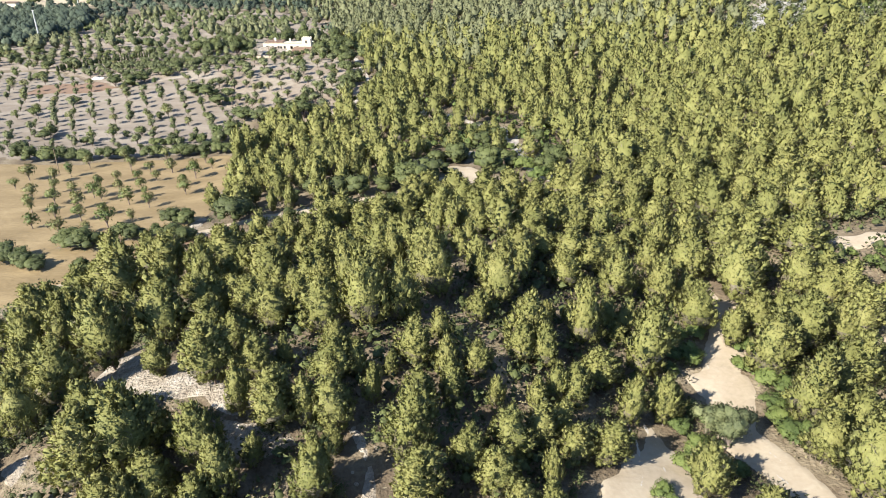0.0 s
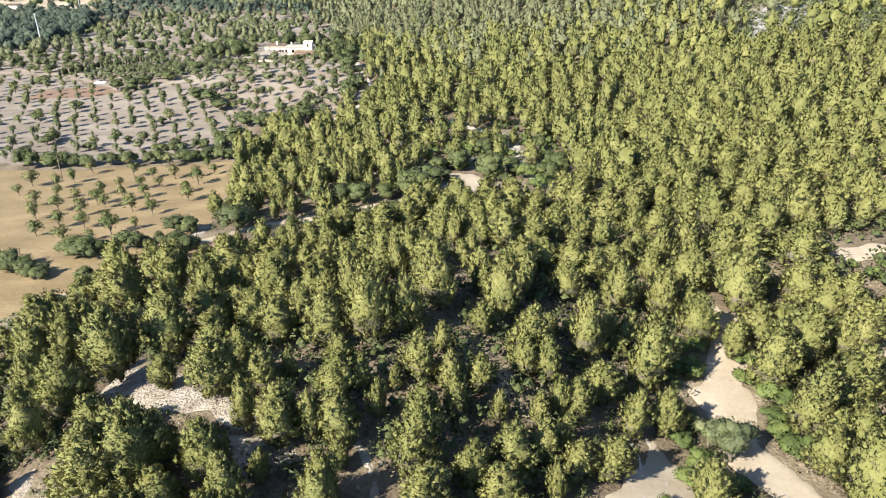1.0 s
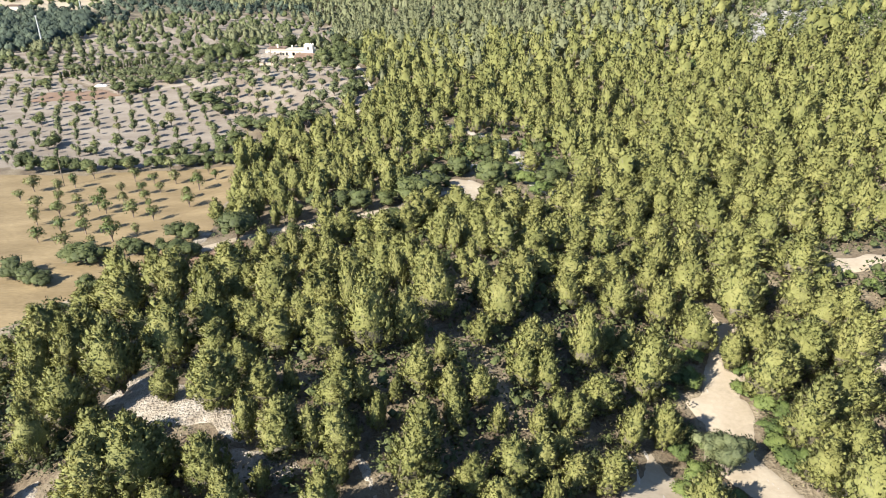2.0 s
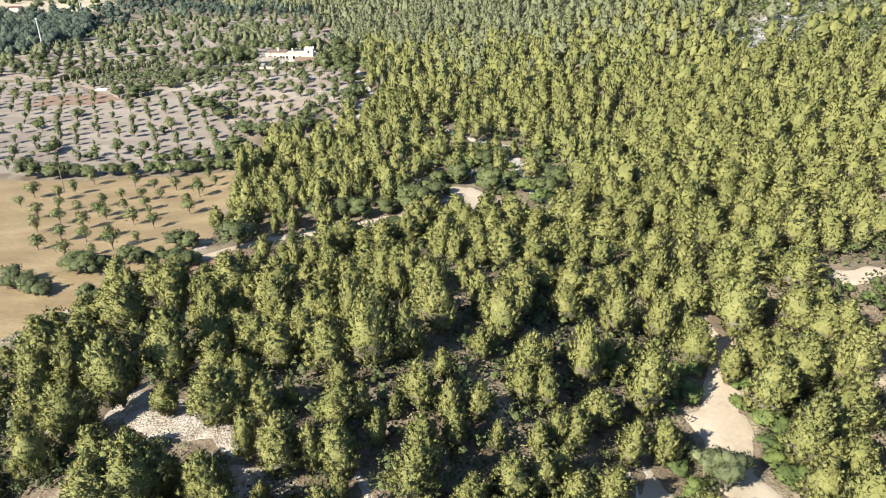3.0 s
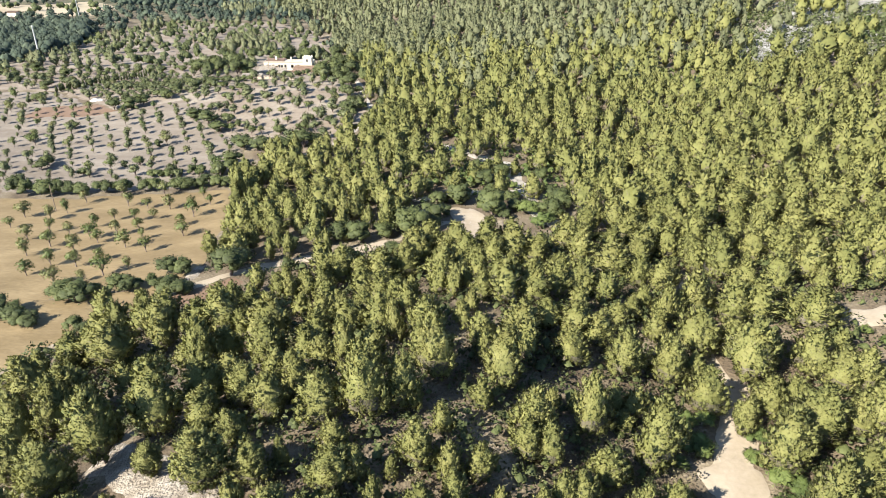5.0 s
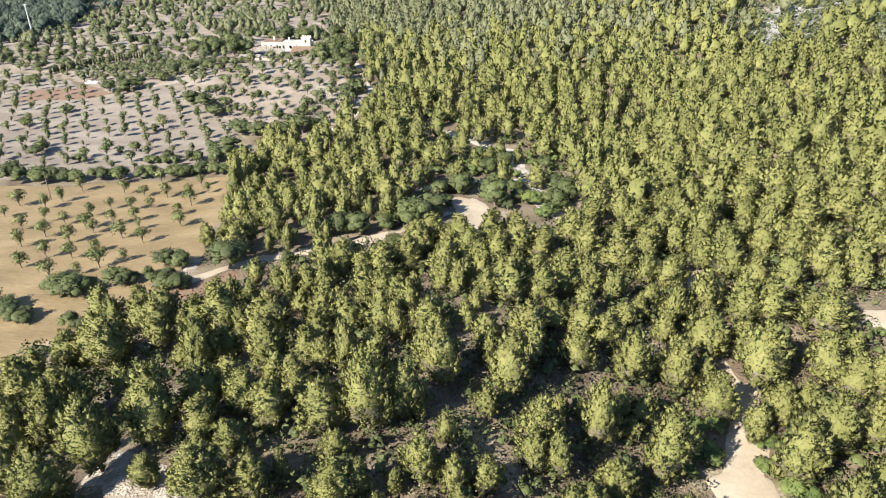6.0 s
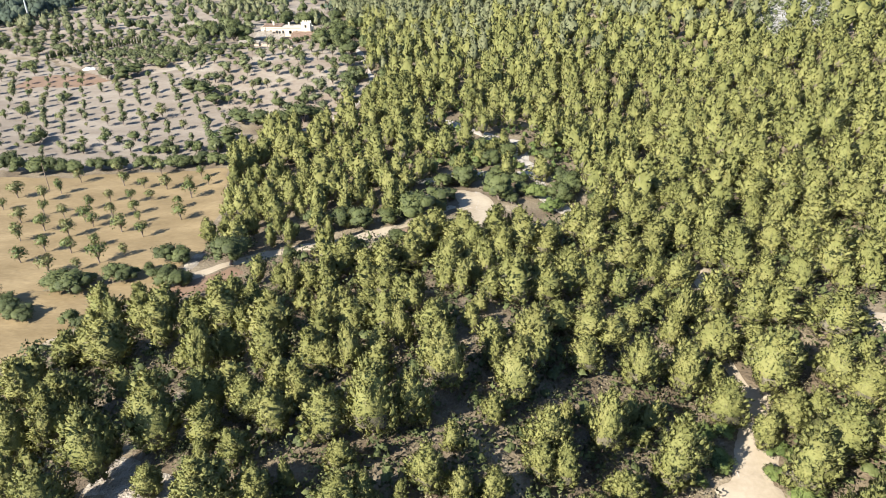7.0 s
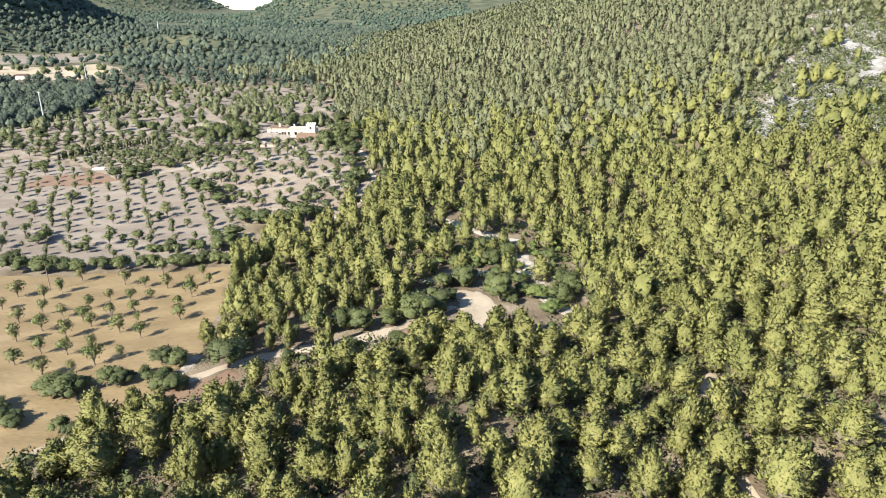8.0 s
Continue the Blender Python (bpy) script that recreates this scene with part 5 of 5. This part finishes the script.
def window(parent, x, y, z, wide, tall):
    """A small window in a wall that faces south: raised surround, sunk dark pane, sill."""
    frame_ = boxes("window", [(x - wide / 2 - 0.1, x - wide / 2, y - 0.07, y + 0.05, z, z + tall), (x + wide / 2, x + wide / 2 + 0.1, y - 0.07, y + 0.05, z, z + tall),
                              (x - wide / 2 - 0.1, x + wide / 2 + 0.1, y - 0.07, y + 0.05, z + tall, z + tall + 0.12)], STONE, parent)
    boxes("pane", [(x - wide / 2, x + wide / 2, y - 0.02, y + 0.04, z, z + tall)], GLASS, frame_, "dark shuttered pane")
    boxes("sill", [(x - wide / 2 - 0.14, x + wide / 2 + 0.14, y - 0.14, y + 0.05, z - 0.1, z)], STONE, frame_)


def tile_roof(parent, x0, x1, y0, y1, z0, z1, label="weathered clay tile roof", tiles=TILE):
    """A lean-to roof that rises from y0 to y1, ribbed by its rows of tiles."""
    bm = bmesh.new()
    n = int((x1 - x0) / 0.45)
    prev = None
    for i in range(2 * n + 1):
        x = x0 + (x1 - x0) * i / (2 * n)
        up = 0.10 if i % 2 else 0.0
        cur = [bm.verts.new((x, y0, z0 + up)), bm.verts.new((x, y1, z1 + up)), bm.verts.new((x, y1, z1 - 0.2)), bm.verts.new((x, y0, z0 - 0.2))]
        if prev:
            for k in range(4):
                bm.faces.new((prev[k], cur[k], cur[(k + 1) % 4], prev[(k + 1) % 4]))
        else:
            bm.faces.new(cur)
        prev = cur
    bm.faces.new(prev[::-1])
    return part("roof", bm, tiles, parent, label)


HX, HY = -66.2, 289.0
hz = float(land(HX, HY)) - 0.2
house = tagged(new("farmhouse"), "cream limewashed farmhouse with a crenellated corner tower", "house")
top = 8.0
boxes("wall", [(-76.6, -56.4, HY, HY + 8, hz - 1.5, top)], WALL, house)
boxes("parapet", [(-76.7, -60.2, HY - 0.12, HY + 0.25, top + 0.003, top + 0.22), (-76.7, -76.4, HY + 0.25, HY + 8.1, top + 0.003, top + 0.22)], STONE, house)
tile_roof(house, -76.3, -68.6, HY + 2.2, HY + 7.8, top + 0.25, top + 0.6)
boxes("terrace", [(-68.4, -60.2, HY + 0.26, HY + 7.9, top + 0.003, top + 0.08)], STONE, house)
tower = boxes("tower", [(-60.0, -56.35, HY - 0.05, HY + 3.8, top - 2.0, 9.9)], WALL, house, "square battlemented tower")
for k in range(4):
    x = -60.0 + k * 0.98
    boxes("merlon", [(x, x + 0.6, HY - 0.05, HY + 0.35, 9.903, 10.5)], WALL, tower)
    boxes("merlon", [(x, x + 0.6, HY + 3.4, HY + 3.8, 9.903, 10.5)], WALL, tower)
window(tower, -58.2, HY - 0.05, 8.3, 0.7, 1.0)
for x in (-75.0, -72.6, -70.1, -67.5, -64.6, -62.0):
    window(house, x, HY, 5.9, 0.85, 1.2)
for x in (-74.0, -69.0, -64.6):
    window(house, x, HY, hz + 1.2, 0.85, 1.2)
boxes("door", [(-71.7, -70.4, HY - 0.06, HY + 0.04, hz, hz + 2.2)], TIMBER, house, "plank door")
boxes("chimney", [(-72.4, -71.7, HY + 3.6, HY + 4.3, top + 0.5, top + 1.9)], WALL, house)
boxes("chimney", [(-66.3, -65.7, HY + 4.6, HY + 5.2, top + 0.4, top + 1.5)], WALL, house)
barn = tagged(new("outbuilding"), "low stone outbuilding with brown clay tile roofs", "outbuilding")
boxes("wall", [(-63.2, -54.4, 282.2, HY - 0.02, hz - 2, 5.4)], STONE, barn)
boxes("gable", [(-63.2, -62.9, 285.5, HY - 0.02, 5.4, 6.2), (-54.7, -54.4, 285.5, HY - 0.02, 5.4, 6.2)], STONE, barn)
tile_roof(barn, -63.5, -54.1, 281.8, HY - 0.03, 5.55, 6.8)
boxes("wall", [(-61.5, -53.6, 278.2, 282.18, hz - 2, 4.2)], WALL, barn, "whitewashed lean-to wall")
tile_roof(barn, -61.8, -53.3, 277.9, 282.15, 4.35, 5.1)
boxes("door", [(-58.4, -56.6, 278.12, 278.22, hz - 0.6, hz + 1.4)], TIMBER, barn)
shed = tagged(new("outbuilding"), "pale lime-plastered sheds below the farmhouse", "outbuilding")
boxes("wall", [(-77.4, -71.6, 281.5, HY - 0.02, hz - 2, 5.4)], WALL, shed)
tile_roof(shed, -77.7, -71.4, 281.1, HY - 0.03, 5.55, 6.7, "sun-bleached pale tile roof", PALE_TILE)
boxes("wall", [(-71.2, -66.4, 280.2, 286.5, hz - 2, 5.2)], STONE, shed)
tile_roof(shed, -71.4, -66.1, 279.9, 286.8, 5.35, 6.3, tiles=PALE_TILE)
low = tagged(new("shed"), "long low shed with a pale sheet roof", "shed")
lz = float(land(-74, 262))
boxes("wall", [(-78, -70.5, 261, 263.6, lz - 1, lz + 1.3)], STONE, low)
tile_roof(low, -78.2, -70.3, 260.8, 263.8, lz + 1.45, lz + 1.8, "pale tile roof", PALE_TILE)
wall_ = tagged(new("garden_wall"), "dry stone terrace wall in the orchard", "stone wall")
for k in range(26):
    x = -70 + k * 0.62
    y = 262 - 0.35 * k
    z = float(land(x, y))
    boxes("stone", [(x - 0.29, x + 0.29, y - 0.3, y + 0.3, z - 0.4, z + 0.85 + 0.18 * math.sin(k * 2.3))], STONE, wall_)
hut = tagged(new("hut"), "small white hut at the edge of a field", "hut")
hx, hy = -316.0, 508.0
z = float(land(hx, hy))
boxes("wall", [(hx - 4, hx + 4, hy, hy + 5, z - 0.5, z + 3.2)], WALL, hut)
tile_roof(hut, hx - 4.3, hx + 4.3, hy - 0.3, hy + 5.3, z + 3.35, z + 3.9)
for k, (x, y, w, t) in enumerate(((-345, 2205, 22, 8), (-310, 2215, 34, 7), (-270, 2190, 16, 9), (-230, 2220, 26, 6))):
    far_house = tagged(new("village_house"), "distant white village house", "house", "village in the valley")
    z = float(land(x, y))
    boxes("wall", [(x - w / 2, x + w / 2, y, y + 10, z - 3, z + t)], WALL, far_house)
    tile_roof(far_house, x - w / 2 - 0.5, x + w / 2 + 0.5, y - 0.5, y + 10.5, z + t + 0.3, z + t + 2.5)

# ---- poles ----
def pole(x, y, tall, thick, mat, label, arm):
    base = tagged(new("utility_pole"), label, "utility pole")
    z = float(land(x, y))
    v, f = stick([(x, y, z - 0.6), (x, y, z + tall * 0.5), (x, y, z + tall)], [thick, thick * 0.8, thick * 0.55], 8)
    ob = new("mast", mesh_of("mast", v, f, mat, smooth=True))
    ob.parent = base
    if arm:
        for k in range(1):
            h = z + tall - 0.3 - k * tall * 0.06
            boxes("cross_arm", [(x - arm * (0.6 + 0.2 * k), x + arm * (0.6 + 0.2 * k), y - 0.08, y + 0.08, h - 0.1, h + 0.1)], mat, base)
    return base


pole(-196, 331, 15.5, 0.42, STEEL, "tall galvanised steel power mast", 1.2)
pole(-262, 500, 13, 0.35, STEEL, "galvanised steel power mast among trees", 1.0)
pole(-347, 842, 24, 0.8, STEEL, "far steel power mast on a wooded hillock", 2.0)
pole(-88.6, 144.2, 6.6, 0.11, TIMBER, "weathered wooden pole standing in the field", 0)
pole(-66.5, 258, 8.5, 0.14, TIMBER, "weathered wooden pole near the farmhouse", 0.6)
pole(-128, 352, 9, 0.2, TIMBER, "weathered wooden pole at the wood's edge", 0.6)
# sheeted heap
heap = bmesh.new()
bmesh.ops.create_uvsphere(heap, u_segments=20, v_segments=10, radius=1)
for v in heap.verts:
    k = 1 + 0.18 * math.sin(v.co.x * 5 + v.co.y * 3) * math.cos(v.co.z * 4)
    v.co = (v.co.x * 2.4 * k, v.co.y * 1.0 * k, max(v.co.z, -0.2) * 0.9 * k)
cover_ = part("sheeted_heap", heap, CLOTH, None)
cover_.location = (-125, 241, float(land(-125, 241)))
tagged(cover_, "heap covered with white plastic sheeting", "heap")

# ---- stones ----
def stone_shapes(n, seed):
    out = []
    r = np.random.default_rng(seed)
    for _ in range(n):
        bm = bmesh.new()
        bmesh.ops.create_icosphere(bm, subdivisions=1, radius=0.5)
        v = np.array([tuple(q.co) for q in bm.verts])
        f = np.array([[q.index for q in k.verts] for k in bm.faces])
        bm.free()
        v = v * (0.75 + 0.5 * r.random((len(v), 1))) * np.array((1.0, 0.8, 0.6))
        out.append((v, f))
    return out


def stones_in(name, dist, step, low_, high_, label, chance, stuff_of=CHALK):
    x0, x1, y0, y1 = dist.box
    x, y = jittered(x0, x1, y0, y1, step, 0.5)
    ok = (dist(x, y) > 0.1) & (rng.random(len(x)) < chance)
    scatter(name, stone_shapes(5, 4), rows_of(x[ok], y[ok], low_, high_, 0.9, 1.6, 5), stuff_of, label, "stones")


stones_in("stones", inside_by([(-36, 59), (-36, 53), (-29, 48.5), (-25, 46.5), (-17, 42.5), (-15, 46), (-20, 50.5), (-24, 53), (-29.5, 56.5)]), 0.8, 0.08, 0.4, "loose white chalk stones on a bank", 0.22)
stones_in("stones", SCREE, 3.2, 0.8, 2.6, "grey limestone boulders on the scree", 0.6, LIMESTONE)
stones_in("stones", inside_by([(-9, 44), (-6, 44), (-2, 39), (-3, 34), (-8, 34)]), 0.8, 0.12, 0.45, "loose pale stones in a gully", 0.3)
# wheel ruts
for k, line in enumerate(([(17.2, 49), (17.4, 45.5), (16.6, 41), (14.5, 36)], [(18.9, 49), (19.2, 45), (18.6, 41), (16.6, 36)], [(1.2, 115), (2.6, 120), (3.6, 126), (3.2, 131)], [(3.0, 114.5), (4.4, 120), (5.4, 126), (5.2, 131)],
                          [(7.6, 118), (5.2, 122), (1.6, 125)], [(28.0, 57.5), (27.6, 52), (26.4, 47.5), (26.9, 44.2), (28.4, 40.4)], [(29.8, 57), (29.2, 52), (28.1, 47.5), (28.5, 44.7), (30, 40.8)])):
    drape("wheel_rut", along_by(line, 0.22), WHITE_TRACK, "pale compacted wheel rut in a dirt track", "wheel rut", 0.2, 0.12, 0.12, 60 + k, 1.0, False)
